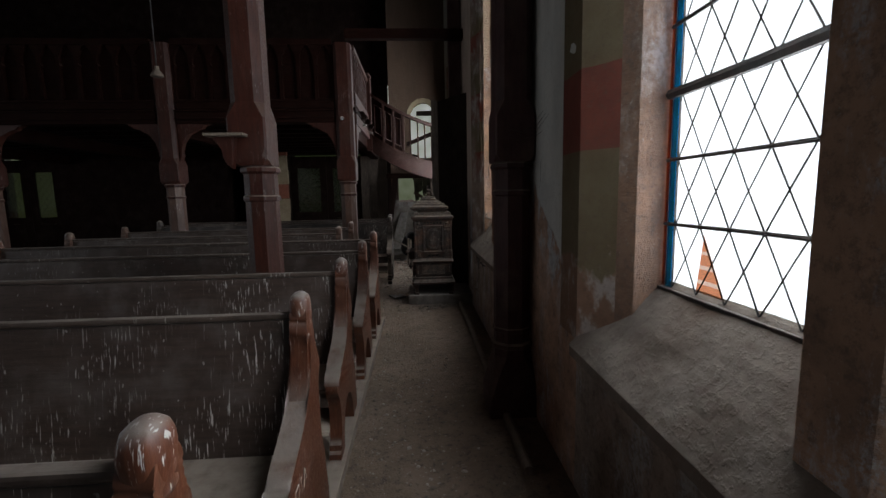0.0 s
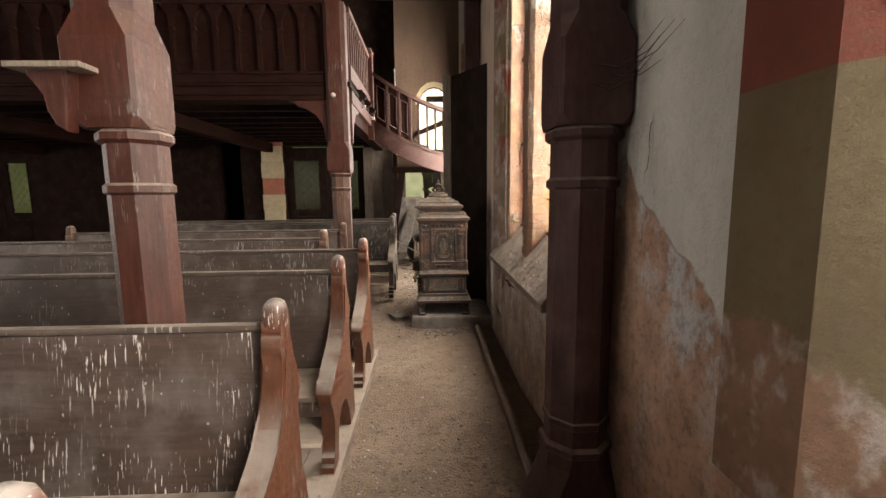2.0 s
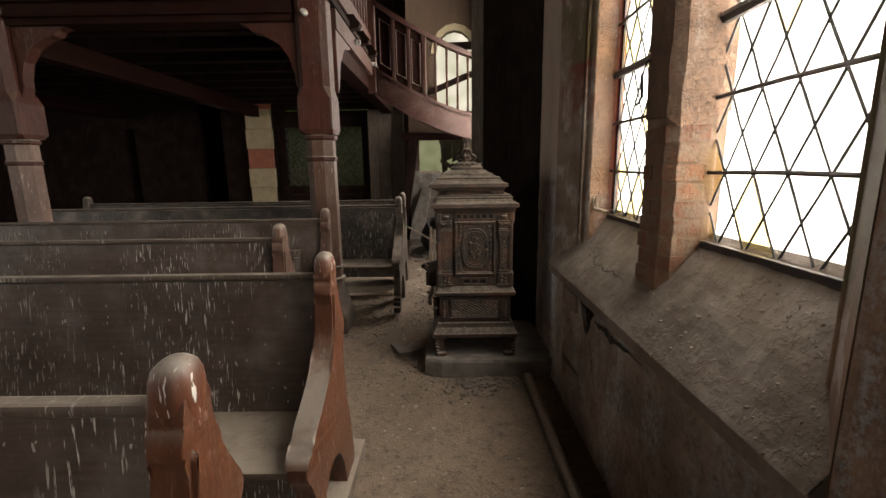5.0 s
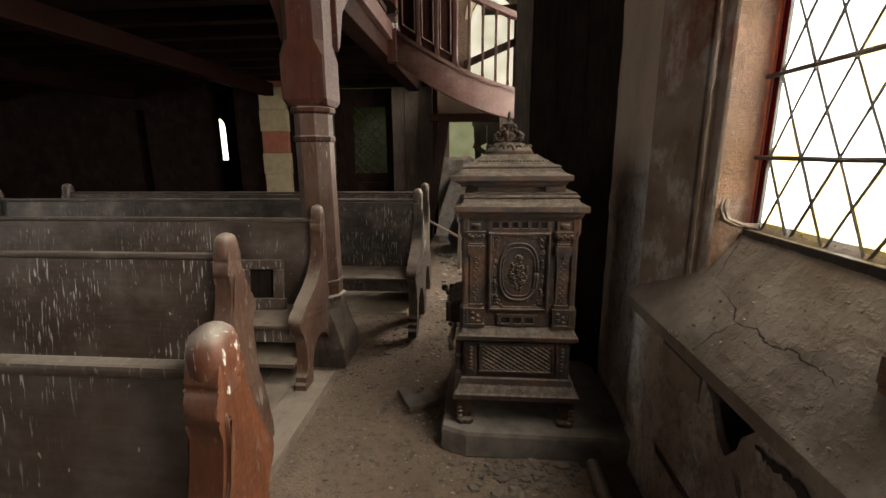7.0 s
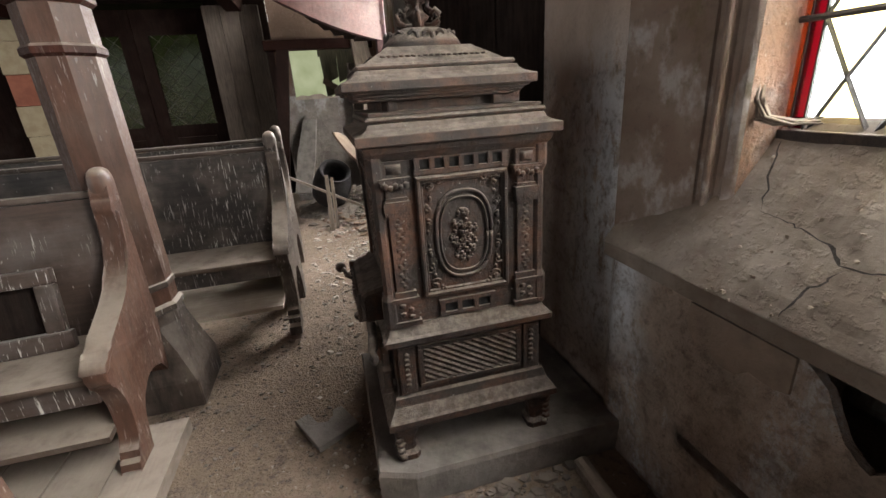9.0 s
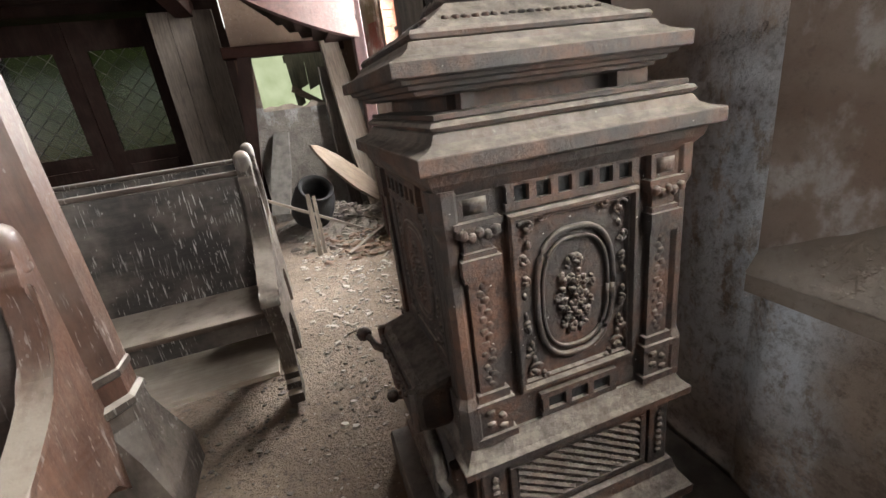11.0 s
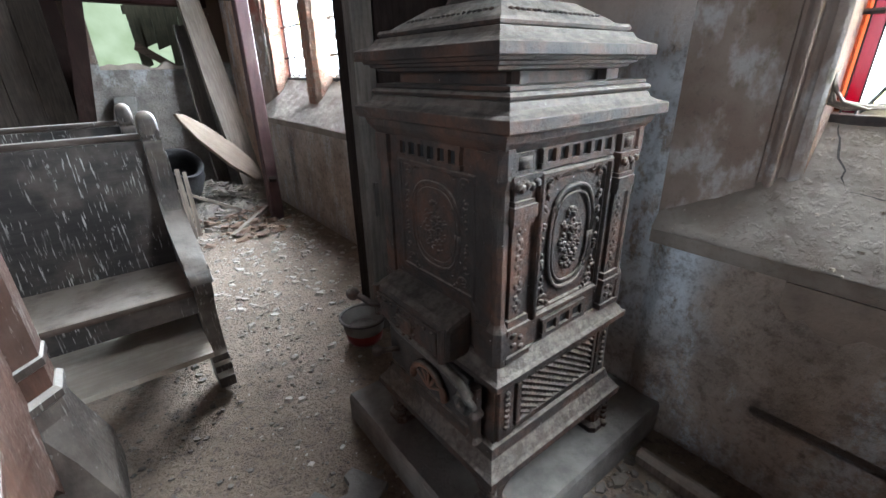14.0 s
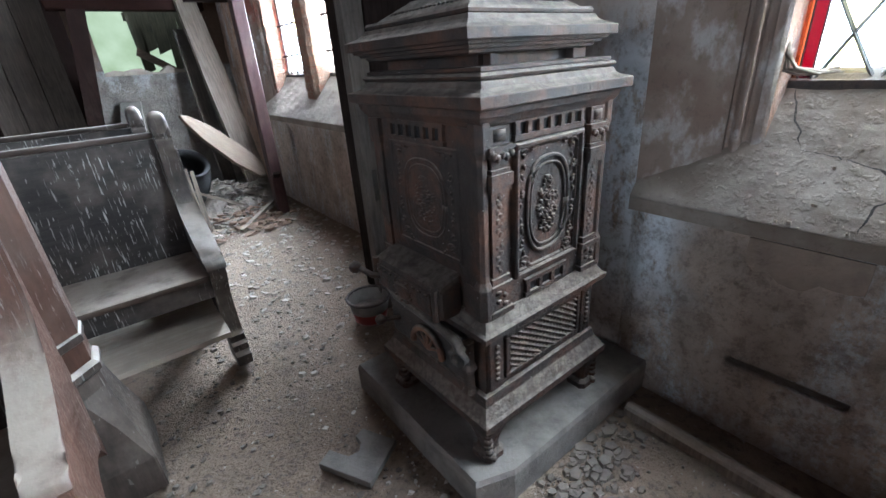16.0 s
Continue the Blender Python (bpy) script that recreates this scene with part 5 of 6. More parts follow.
chalked = [o for o in bpy.data.objects if o.name.startswith("pew") and not o.parent and abs(o.matrix_basis.translation.y - 1.835) < 0.01][0]
for q in ([(-0.31, 0.40), (-0.31, 0.46), (-0.27, 0.465), (-0.27, 0.405)], [(-0.24, 0.41), (-0.24, 0.47)], [(-0.21, 0.41), (-0.19, 0.47), (-0.17, 0.42)]):
    bm = bmesh.new()
    tube(bm, [(0.0325, a, b) for a, b in q], 0.002, 5)
    part("chalk_mark", bm, M_RUBBLE, chalked, "pale chalk scrawl")
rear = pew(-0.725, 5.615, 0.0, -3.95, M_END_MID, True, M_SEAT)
copy_thing(rear, pose(-0.725, 6.614, 0.0))
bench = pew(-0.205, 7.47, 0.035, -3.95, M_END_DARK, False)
tagged(bench, "dark wooden pew facing the aisle beside the stove")
tagged(copy_thing(bench, pose(-0.235, 8.18, 0.035)), "last dark wooden pew under the gallery stair")

# picture frame leaning on a pew seat
fr = thing("picture_frame", "broken dark wooden box frame leaning on the pew", "frame", "", (-1.05, 6.38, 0.455))
for x0, x1, z0, z1 in ((-0.135, 0.135, 0.25, 0.31), (-0.15, 0.15, 0.0, 0.07), (-0.135, -0.075, 0.07, 0.25), (0.075, 0.135, 0.07, 0.25)):
    bm = bmesh.new()
    box(bm, x0, x1, -0.02, 0.02, z0, z1, 0.008)
    part("frame_rail", bm, M_PEW, fr)
bm = bmesh.new()
box(bm, -0.075, 0.075, 0.008, 0.014, 0.07, 0.25)
part("back_board", bm, M_BLACK, fr)
fr.matrix_basis = pose(-1.05, 6.44, 0.452, -10, 0, 4)
# hanging bulb on a cord in the nave
lamp = thing("hanging_lamp", "small unlit lamp holder hanging on a thin cord", "lamp", "", (-2.42, 5.03, 2.72))
bm = bmesh.new()
tube(bm, [(0, 0, 0.1), (0, 0, 3.48)], 0.006, 6)
part("cord", bm, M_LEAD, lamp)
bm = bmesh.new()
lathe(bm, 0, 0, [(0.02, 0.12), (0.025, 0.08), (0.05, 0.05), (0.065, 0.02), (0.06, 0.015)], 14)
part("shade", bm, M_OLD, lamp, "pale enamel shade", True)


# ---- hearth slab and iron stove ----
bm = bmesh.new()
poly = [(0.235, 5.775), (0.985, 5.77), (0.985, 6.54), (0.125, 6.54), (0.118, 5.82)]
loft(bm, [[(x, y, 0.0) for x, y in poly], [(x, y, 0.105) for x, y in poly], [(0.55 + (x - 0.55) * 0.985, 6.15 + (y - 6.15) * 0.985, 0.122) for x, y in poly]])
tagged(part("hearth_slab", bm, M_SLAB), "worn grey stone slab under the stove", "stone slab")

SX, SF, SB = 0.462, 5.825, 6.375
stove = thing("cast_iron_stove", "tall ornate rusty cast-iron stove on claw feet, dusty", "stove", "", (SX, SF, 0.122))


def S(z):
    return z - 0.122


DEEP = SB - SF


def tier(bm, levels):
    """Levels of (height, half width, inset front and back)."""
    loft(bm, [rect(-h, h, i, DEEP - i, S(z)) for z, h, i in levels])


for name, lv, label in (
        ("base_plate", [(0.262, 0.290, 0.0), (0.285, 0.290, 0.0), (0.292, 0.283, 0.008), (0.325, 0.262, 0.03), (0.352, 0.255, 0.036), (0.358, 0.246, 0.045)], "flared base plate with thick dust"),
        ("lower_box", [(0.352, 0.243, 0.046), (0.540, 0.243, 0.046)], ""),
        ("middle_ledge", [(0.535, 0.248, 0.04), (0.556, 0.270, 0.012), (0.574, 0.272, 0.010), (0.580, 0.262, 0.02), (0.602, 0.248, 0.036), (0.612, 0.244, 0.042)], "dusty moulded ledge"),
        ("body", [(0.605, 0.238, 0.048), (1.118, 0.238, 0.048)], ""),
        ("top_plate", [(1.10, 0.246, 0.038), (1.122, 0.262, 0.02), (1.138, 0.266, 0.015), (1.143, 0.281, -0.005), (1.145, 0.282, -0.006), (1.166, 0.282, -0.006), (1.168, 0.281, -0.005), (1.171, 0.272, 0.004), (1.174, 0.261, 0.015), (1.181, 0.250, 0.026), (1.194, 0.243, 0.033), (1.196, 0.236, 0.040), (1.198, 0.244, 0.032), (1.204, 0.248, 0.028), (1.210, 0.244, 0.032), (1.212, 0.234, 0.042), (1.214, 0.238, 0.038), (1.221, 0.237, 0.039), (1.223, 0.205, 0.07)], "broad moulded top plate"),
        ("neck", [(1.220, 0.196, 0.09), (1.250, 0.196, 0.09), (1.262, 0.205, 0.08)], "")):
    bm = bmesh.new()
    tier(bm, lv)
    part(name, bm, M_IRON, stove, label)
# lid, shifted a little on the neck
bm = bmesh.new()
loft(bm, [rect(-0.042 - h, -0.042 + h, 0.26 - d, 0.26 + d, S(z)) for z, h, d in ((1.246, 0.200, 0.190), (1.250, 0.214, 0.208), (1.256, 0.216, 0.210), (1.258, 0.226, 0.222), (1.264, 0.228, 0.224), (1.266, 0.238, 0.233), (1.272, 0.240, 0.236), (1.273, 0.252, 0.248), (1.275, 0.254, 0.250), (1.294, 0.254, 0.250), (1.296, 0.252, 0.248), (1.300, 0.240, 0.236), (1.304, 0.229, 0.225), (1.312, 0.218, 0.214), (1.321, 0.213, 0.209), (1.323, 0.203, 0.199), (1.325, 0.208, 0.204), (1.331, 0.210, 0.206), (1.337, 0.206, 0.202), (1.339, 0.186, 0.184), (1.346, 0.176, 0.174), (1.376, 0.126, 0.124), (1.382, 0.118, 0.116))])
lid = part("lid", bm, M_IRON, stove, "stepped pyramid lid under thick dust")
bm = bmesh.new()
loft(bm, [[(-0.042 + r * math.copysign(abs(math.cos(a)) ** 0.6, math.cos(a)), 0.26 + r * math.copysign(abs(math.sin(a)) ** 0.6, math.sin(a)), S(z)) for a in [2 * math.pi * i / 24 for i in range(24)]] for r, z in ((0.115, 1.380), (0.104, 1.402), (0.085, 1.424), (0.055, 1.436), (0.02, 1.440))])
part("dome", bm, M_IRON, lid, "", True)
bm = bmesh.new()
for i in range(16):
    a = 2 * math.pi * i / 16
    tube(bm, [(-0.042 + 0.1 * math.cos(a + d), 0.26 + 0.1 * math.sin(a + d), S(1.405 + h)) for d, h in ((-0.14, -0.008), (-0.1, 0.012), (0.0, 0.018), (0.1, 0.012), (0.14, -0.008))], 0.006, 5)
tagged(part("openwork", bm, M_IRON_BARE, lid, "pierced scrolls round the dome"), kind="stuff")
bm = bmesh.new()
for i in range(18):
    f = -0.136 + 0.016 * i
    for px, py in ((-0.042 + f, 0.26 - 0.160), (-0.042 - 0.161, 0.26 + f), (-0.042 + f, 0.26 + 0.160), (-0.042 + 0.161, 0.26 + f)):
        blob(bm, (px, py, S(1.3545)), (0.0075, 0.0075, 0.005), i, 0.6)
tagged(part("leaf_border", bm, M_IRON, lid, "row of cast leaves round the lid", True), kind="stuff")
crown = bmesh.new()
lathe(crown, -0.042, 0.26, [(0.03, S(1.436)), (0.022, S(1.455)), (0.034, S(1.468)), (0.018, S(1.48)), (0.014, S(1.50)), (0.03, S(1.508)), (0.036, S(1.516)), (0.02, S(1.524)), (0.009, S(1.535)), (0.013, S(1.545)), (0.006, S(1.553)), (0.008, S(1.565)), (0.001, S(1.578))], 14)
for i in range(6):
    a = 2 * math.pi * i / 6 + 0.3
    c, s = math.cos(a), math.sin(a)
    tube(crown, [(-0.042 + r * c, 0.26 + r * s, S(z)) for r, z in ((0.015, 1.445), (0.045, 1.442), (0.066, 1.452), (0.07, 1.47), (0.058, 1.482), (0.044, 1.474), (0.048, 1.463))], [0.008, 0.009, 0.009, 0.008, 0.007, 0.006, 0.005], 6)
    tube(crown, [(-0.042 + r * c, 0.26 + r * s, S(z)) for r, z in ((0.05, 1.478), (0.03, 1.492), (0.036, 1.506), (0.024, 1.512))], 0.006, 6)
part("crown", crown, M_IRON, lid, "scrolled openwork crown finial", True)


def scroll(bm, at, cx, cz, r, turn, mirror, thick=0.005):
    pts = []
    for i in range(14):
        a = turn + i * 0.42
        q = r * (1 - i / 16)
        pts.append(at(cx + mirror * q * math.cos(a), cz + q * math.sin(a)))
    tube(bm, pts, [thick * (1.1 - i / 20) for i in range(14)], 5)


def face_panel(at, wide, z0, z1, deep, name, owner):
    """A raised, framed door panel with an oval cartouche and leaf relief; at(u, z, d) gives the place at d proud of the face."""
    h = wide / 2
    bm = bmesh.new()
    rows = []
    for inset, dep in ((0.0, -0.002), (0.0, deep), (0.004, deep + 0.004), (0.010, deep + 0.004), (0.014, deep * 0.6), (0.018, deep * 0.6), (0.022, -0.002)):
        rows.append([bm.verts.new(at(su * (h - inset), z, dep)) for su, z in ((-1, z0 + inset), (1, z0 + inset), (1, z1 - inset), (-1, z1 - inset))])
    for ra, rb in zip(rows, rows[1:]):
        for i in range(4):
            bm.faces.new((ra[i], ra[(i + 1) % 4], rb[(i + 1) % 4], rb[i]))
    fr_ = part(name, bm, M_IRON, owner, "framed cast panel")
    zc, zr = (z0 + z1) / 2, (z1 - z0) * 0.36
    bm = bmesh.new()
    for k, rr in ((1.0, 0.006), (0.86, 0.004)):
        pts = []
        for i in range(41):
            a = 2 * math.pi * i / 40
            e = 0.75
            pts.append(at(h * 0.62 * k * math.copysign(abs(math.cos(a)) ** e, math.cos(a)), zc + zr * k * math.copysign(abs(math.sin(a)) ** e, math.sin(a)), 0.004))
        tube(bm, pts, rr, 6)
    part("cartouche", bm, M_IRON, fr_, "oval cartouche moulding", True)
    rng_ = random.Random(11)
    bm = bmesh.new()
    for i in range(110):
        a, r = rng_.uniform(0, 6.28), rng_.random() ** 0.6
        u, z = h * 0.30 * r * math.cos(a), zc - 0.005 + zr * 0.62 * r * math.sin(a)
        blob(bm, at(u, z, 0.006 * (1 - r) + 0.002), (0.004 + 0.004 * rng_.random(), 0.004 + 0.003 * rng_.random(), 0.004 + 0.006 * rng_.random()), i, 0.5)
    for s_ in (-1, 1):
        for tz in (-1, 1):
            for cx, cz, r, t0 in ((0.72, 0.80, 0.019, 0.5), (0.50, 0.90, 0.014, 2.0), (0.78, 0.52, 0.014, 3.8), (0.78, 0.25, 0.011, 1.2)):
                scroll(bm, lambda u, z: at(u, z, 0.004), s_ * h * cx, zc + tz * (z1 - z0) / 2 * cz, r, t0, s_ * tz, 0.0042)
                blob(bm, at(s_ * h * cx, zc + tz * (z1 - z0) / 2 * cz, 0.004), (0.007, 0.006, 0.007), cx * 10, 0.3)
            for i in range(5):
                blob(bm, at(s_ * h * (0.80 - 0.03 * i), zc + tz * (0.02 + 0.032 * i), 0.004), (0.006, 0.005, 0.009), i + 3, 0.4)
    tagged(part("leaf_relief", bm, M_IRON, fr_, "cast flower and leaf relief", True), kind="stuff")
    return fr_


def front(u, z, d):
    return (u, 0.048 - d, S(z))


def west(u, z, d):
    return (-0.238 - d, DEEP / 2 - u, S(z))


def west_low(u, z, d):
    return west(u, z, 0.45 * d - 0.003)


face_panel(front, 0.268, 0.690, 1.050, 0.012, "front_panel", stove)
face_panel(west_low, 0.30, 0.74, 1.045, 0.010, "side_panel", stove)


def slots(at, n, u0, u1, z0, z1, label, owner):
    bm = bmesh.new()
    step = (u1 - u0) / n
    for a, b, c, d in ((u0 - 0.01, u1 + 0.01, z1, z1 + 0.012), (u0 - 0.01, u1 + 0.01, z0 - 0.012, z0), *[(u0 + i * step - 0.007, u0 + i * step + 0.007, z0, z1) for i in range(n + 1)]):
        loft(bm, [[at(a, c, -0.004), at(b, c, -0.004), at(b, d, -0.004), at(a, d, -0.004)], [at(a, c, 0.011), at(b, c, 0.011), at(b, d, 0.011), at(a, d, 0.011)]])
    v = part("vent", bm, M_IRON, owner, label)
    bm = bmesh.new()
    loft(bm, [[at(u0, z0, -0.003), at(u1, z0, -0.003), at(u1, z1, -0.003), at(u0, z1, -0.003)], [at(u0, z0, 0.002), at(u1, z0, 0.002), at(u1, z1, 0.002), at(u0, z1, 0.002)]])
    part("vent_opening", bm, M_SLOT_SHADE, v, "black plate painted as the shade in the slots")


slots(front, 6, -0.125, 0.125, 1.068, 1.096, "row of top vent slots", stove)
slots(front, 3, -0.080, 0.080, 0.630, 0.660, "lower vent slots", stove)
slots(west, 6, -0.13, 0.10, 1.060, 1.090, "row of side vent slots", stove)


def corner_post(at, u, owner, w=0.030):
    bm = bmesh.new()
    steps = ((0.612, 0.628, 1.35, 0.022), (0.628, 0.690, 1.12, 0.016), (0.690, 0.704, 1.3, 0.022), (0.704, 0.722, 1.08, 0.016), (0.722, 0.95, 0.82, 0.010), (0.95, 0.962, 1.1, 0.020), (0.962, 0.992, 1.2, 0.024), (0.992, 1.002, 1.0, 0.018), (1.002, 1.03, 0.85, 0.012), (1.03, 1.046, 1.25, 0.022), (1.046, 1.056, 1.4, 0.024), (1.056, 1.10, 1.05, 0.014))
    rings = []
    for c, d, k, p in steps:
        for z in (c + 0.0005, d - 0.0005):
            rings.append([at(u - w * k, z, -0.003), at(u - w * k, z, p), at(u + w * k, z, p), at(u + w * k, z, -0.003)])
    loft(bm, rings)
    q = part("corner_pilaster", bm, M_IRON, owner, "small cast pilaster with capital")
    bm = bmesh.new()
    for i in range(17):
        blob(bm, at(u + 0.005 * (-1) ** i, 0.735 + 0.0125 * i, 0.0085), (0.010, 0.0036, 0.0105), i, 0.9)
    for i in range(5):
        blob(bm, at(u - 0.028 + 0.014 * i, 1.036 - 0.006 * (i % 2), 0.022), (0.010, 0.008, 0.011), i + 20, 0.5)
    for i in range(4):
        blob(bm, at(u + 0.012 * (-1) ** i, 0.640 + 0.013 * i, 0.017), (0.011, 0.006, 0.009), i + 30, 0.5)
    loft(bm, [[at(u - 0.024, 1.062, 0.013), at(u + 0.024, 1.062, 0.013), at(u + 0.024, 1.094, 0.013), at(u - 0.024, 1.094, 0.013)], [at(u - 0.003, 1.076, 0.019), at(u + 0.003, 1.076, 0.019), at(u + 0.003, 1.080, 0.019), at(u - 0.003, 1.080, 0.019)]])
    tagged(part("leaf_relief", bm, M_IRON, q, "", True), kind="stuff")


for u in (-0.19, 0.19):
    corner_post(front, u, stove)
for u, m in ((-0.245, -0.236), (0.245, 0.236)):
    bm = bmesh.new()
    loft(bm, [ngon(m, 0.052, r, S(z), 8) for r, z in ((0.026, 0.61), (0.026, 0.70), (0.017, 0.72), (0.017, 1.03), (0.026, 1.05), (0.026, 1.11))])
    part("corner_colonnette", bm, M_IRON, stove)
for a, w_ in ((0.19, 0.022), (-0.21, 0.022)):
    bm = bmesh.new()
    for c, d, k, p in ((0.612, 0.70, 1.2, 0.014), (0.70, 1.03, 0.9, 0.008), (1.03, 1.10, 1.2, 0.014)):
        loft(bm, [[west(a - w_ * k, c, -0.003), west(a + w_ * k, c, -0.003), west(a + w_ * k, d, -0.003), west(a - w_ * k, d, -0.003)], [west(a - w_ * k, c, p), west(a + w_ * k, c, p), west(a + w_ * k, d, p), west(a - w_ * k, d, p)]])
    part("side_strip", bm, M_IRON, stove)
# neck studs and little arches
for u in (-0.17, 0.12):
    bm = bmesh.new()
    box(bm, u - 0.012, u + 0.012, 0.066, 0.09, S(1.221), S(1.256), 0.003)
    part("neck_stud", bm, M_IRON, stove)
# lattice grille in the lower box
bm = bmesh.new()
for k in range(-7, 12):
    for s_ in (1,):
        u0, u1, z0, z1 = -0.155, 0.155, 0.395, 0.520
        x0 = u0 + k * 0.032
        a = (x0, z1)
        b = (x0 + 0.20, z0)
        t0 = max(0.0, (u0 - a[0]) / 0.20)
        t1 = min(1.0, (u1 - a[0]) / 0.20)
        if t1 - t0 > 0.08:
            pts = [(a[0] + t * 0.20, 0.040, S(z1 + t * (z0 - z1))) for t in (t0, (t0 + t1) / 2, t1)]
            tube(bm, pts, 0.0058, 5)
for k in range(-7, 14):
    x0 = -0.155 + k * 0.032
    a = (x0, 0.395)
    t0, t1 = max(0.0, (-0.155 - x0) / 0.20), min(1.0, (0.155 - x0) / 0.20)
    if t1 - t0 > 0.08:
        tube(bm, [(x0 + t * 0.20, 0.044, S(0.395 + t * 0.125)) for t in (t0, t1)], 0.0056, 5)
grille = part("grille", bm, M_IRON, stove, "diamond lattice grille")
bm = bmesh.new()
for b in ((-0.172, 0.172, 0.520, 0.534), (-0.172, 0.172, 0.380, 0.394), (-0.172, -0.156, 0.394, 0.520), (0.156, 0.172, 0.394, 0.520)):
    box(bm, b[0], b[1], 0.034, 0.05, S(b[2]), S(b[3]), 0.003)
part("grille_frame", bm, M_IRON, grille)
for u in (-0.208, 0.208):
    bm = bmesh.new()
    box(bm, u - 0.026, u + 0.026, 0.036, 0.05, S(0.365), S(0.535), 0.003)
    for i in range(7):
        blob(bm, (u, 0.034, S(0.40 + 0.018 * i)), (0.010, 0.007, 0.010), i, 0.4)
    part("grille_post", bm, M_IRON, grille)
# claw feet
for sx in (-1, 1):
    for fy in (0.055, DEEP - 0.055):
        bm = bmesh.new()
        x = sx * 0.235
        loft(bm, [oct_square(x - sx * 0.0, fy, h, h * 0.35, S(z)) for h, z in ((0.040, 0.268), (0.046, 0.245), (0.034, 0.21), (0.026, 0.175), (0.028, 0.155), (0.040, 0.142), (0.040, 0.1225))])
        foot = part("foot", bm, M_IRON, stove, "claw foot")
        bm = bmesh.new()
        for j in range(4):
            blob(bm, (x + sx * 0.028 * math.cos(j * 0.6 - 0.9), fy - 0.038 + 0.012 * j, S(0.140)), (0.014, 0.017, 0.017), j, 0.2)
        for j in range(5):
            blob(bm, (x + sx * 0.026, fy - 0.03, S(0.16 + 0.022 * j)), (0.017, 0.014, 0.013), j + 6, 0.5)
        tagged(part("claw_relief", bm, M_IRON, foot, "", True), kind="stuff")
# loading box and fittings on the side facing the aisle
bm = bmesh.new()
pr = [(-0.236, 0.586), (-0.300, 0.586), (-0.316, 0.592), (-0.322, 0.602), (-0.322, 0.668), (-0.316, 0.686), (-0.300, 0.696), (-0.236, 0.712)]
prism(bm, [(x, S(z)) for x, z in pr], "y", 0.135, 0.465, 0.014)
chute = part("fire_door_box", bm, M_IRON, stove, "blackened projecting fire-door box")
bm = bmesh.new()
box(bm, -0.329, -0.321, 0.165, 0.44, S(0.602), S(0.674), 0.004)
door_ = part("fire_door", bm, M_IRON, chute, "small cast door with boss")
bm = bmesh.new()
blob(bm, (-0.329, 0.30, S(0.63)), (0.008, 0.035, 0.030), 2, 0.6, 2)
for q in range(9):
    blob(bm, (-0.33, 0.18 + 0.03 * q, S(0.664)), (0.005, 0.008, 0.006), q, 0.3, 1)
    blob(bm, (-0.33, 0.30 + 0.045 * math.cos(q * 0.7), S(0.63) + 0.034 * math.sin(q * 0.7)), (0.005, 0.006, 0.006), q, 0.3, 1)
tagged(part("door_relief", bm, M_IRON, chute, "cast boss with leaves", True), kind="stuff")
for yy in (0.15, 0.45):
    bm = bmesh.new()
    tube(bm, [(-0.322, yy, S(0.594)), (-0.322, yy, S(0.69))], 0.011, 8)
    part("hinge_pin", bm, M_IRON, chute)
bm = bmesh.new()
tube(bm, [(-0.325, 0.43, S(0.63)), (-0.345, 0.45, S(0.635)), (-0.352, 0.485, S(0.64)), (-0.360, 0.505, S(0.645))], [0.011, 0.010, 0.009, 0.009], 7)
blob(bm, (-0.366, 0.515, S(0.647)), (0.021, 0.021, 0.021), 1, 0.05, 2)
part("door_handle", bm, M_IRON, chute, "iron knob handle", True)
bm = bmesh.new()
box(bm, -0.262, -0.24, 0.12, 0.50, S(0.372), S(0.525), 0.006)
ash = part("ash_door", bm, M_IRON_BARE, stove, "ash door with air wheel")
bm = bmesh.new()
pts = [(-0.275, 0.28 + 0.075 * math.cos(a), S(0.405) + 0.075 * math.sin(a)) for a in [math.pi * i / 14 for i in range(15)]]
tube(bm, pts, 0.011, 7)
for a in (0.5, 1.1, 1.57, 2.1, 2.7):
    tube(bm, [(-0.271, 0.28, S(0.405)), (-0.271, 0.28 + 0.07 * math.cos(a), S(0.405) + 0.07 * math.sin(a))], 0.006, 5)
part("air_wheel", bm, iron_mat("rusted_iron", (0.13, 0.06, 0.035), (0.2, 0.09, 0.05)), ash, "rusty half-round air wheel", True)
bm = bmesh.new()
tube(bm, [(-0.275, 0.47, S(0.553)), (-0.288, 0.40, S(0.553)), (-0.292, 0.25, S(0.550)), (-0.296, 0.15, S(0.547)), (-0.300, 0.10, S(0.541)), (-0.304, 0.075, S(0.525)), (-0.304, 0.065, S(0.503)), (-0.304, 0.08, S(0.483)), (-0.304, 0.105, S(0.481)), (-0.304, 0.118, S(0.498)), (-0.304, 0.108, S(0.515)), (-0.304, 0.094, S(0.509))], [0.012, 0.014, 0.014, 0.014, 0.015, 0.016, 0.016, 0.015, 0.013, 0.011, 0.010, 0.008], 8)
part("latch_bar", bm, M_SCROLL, stove, "iron latch bar ending in a pale scroll", True)
bm = bmesh.new()
loft(bm, [oct_square(-0.268, 0.088, h, h * 0.4, S(z)) for h, z in ((0.020, 0.36), (0.014, 0.375), (0.013, 0.43), (0.020, 0.445), (0.014, 0.46), (0.014, 0.53))])
part("latch_post", bm, M_IRON, stove)
bm = bmesh.new()
tube(bm, [(-0.262, 0.45, S(0.44)), (-0.315, 0.47, S(0.445))], 0.009, 7)
blob(bm, (-0.325, 0.474, S(0.447)), (0.019, 0.019, 0.019), 1, 0.05, 2)
part("ash_knob", bm, M_IRON, ash, "", True)

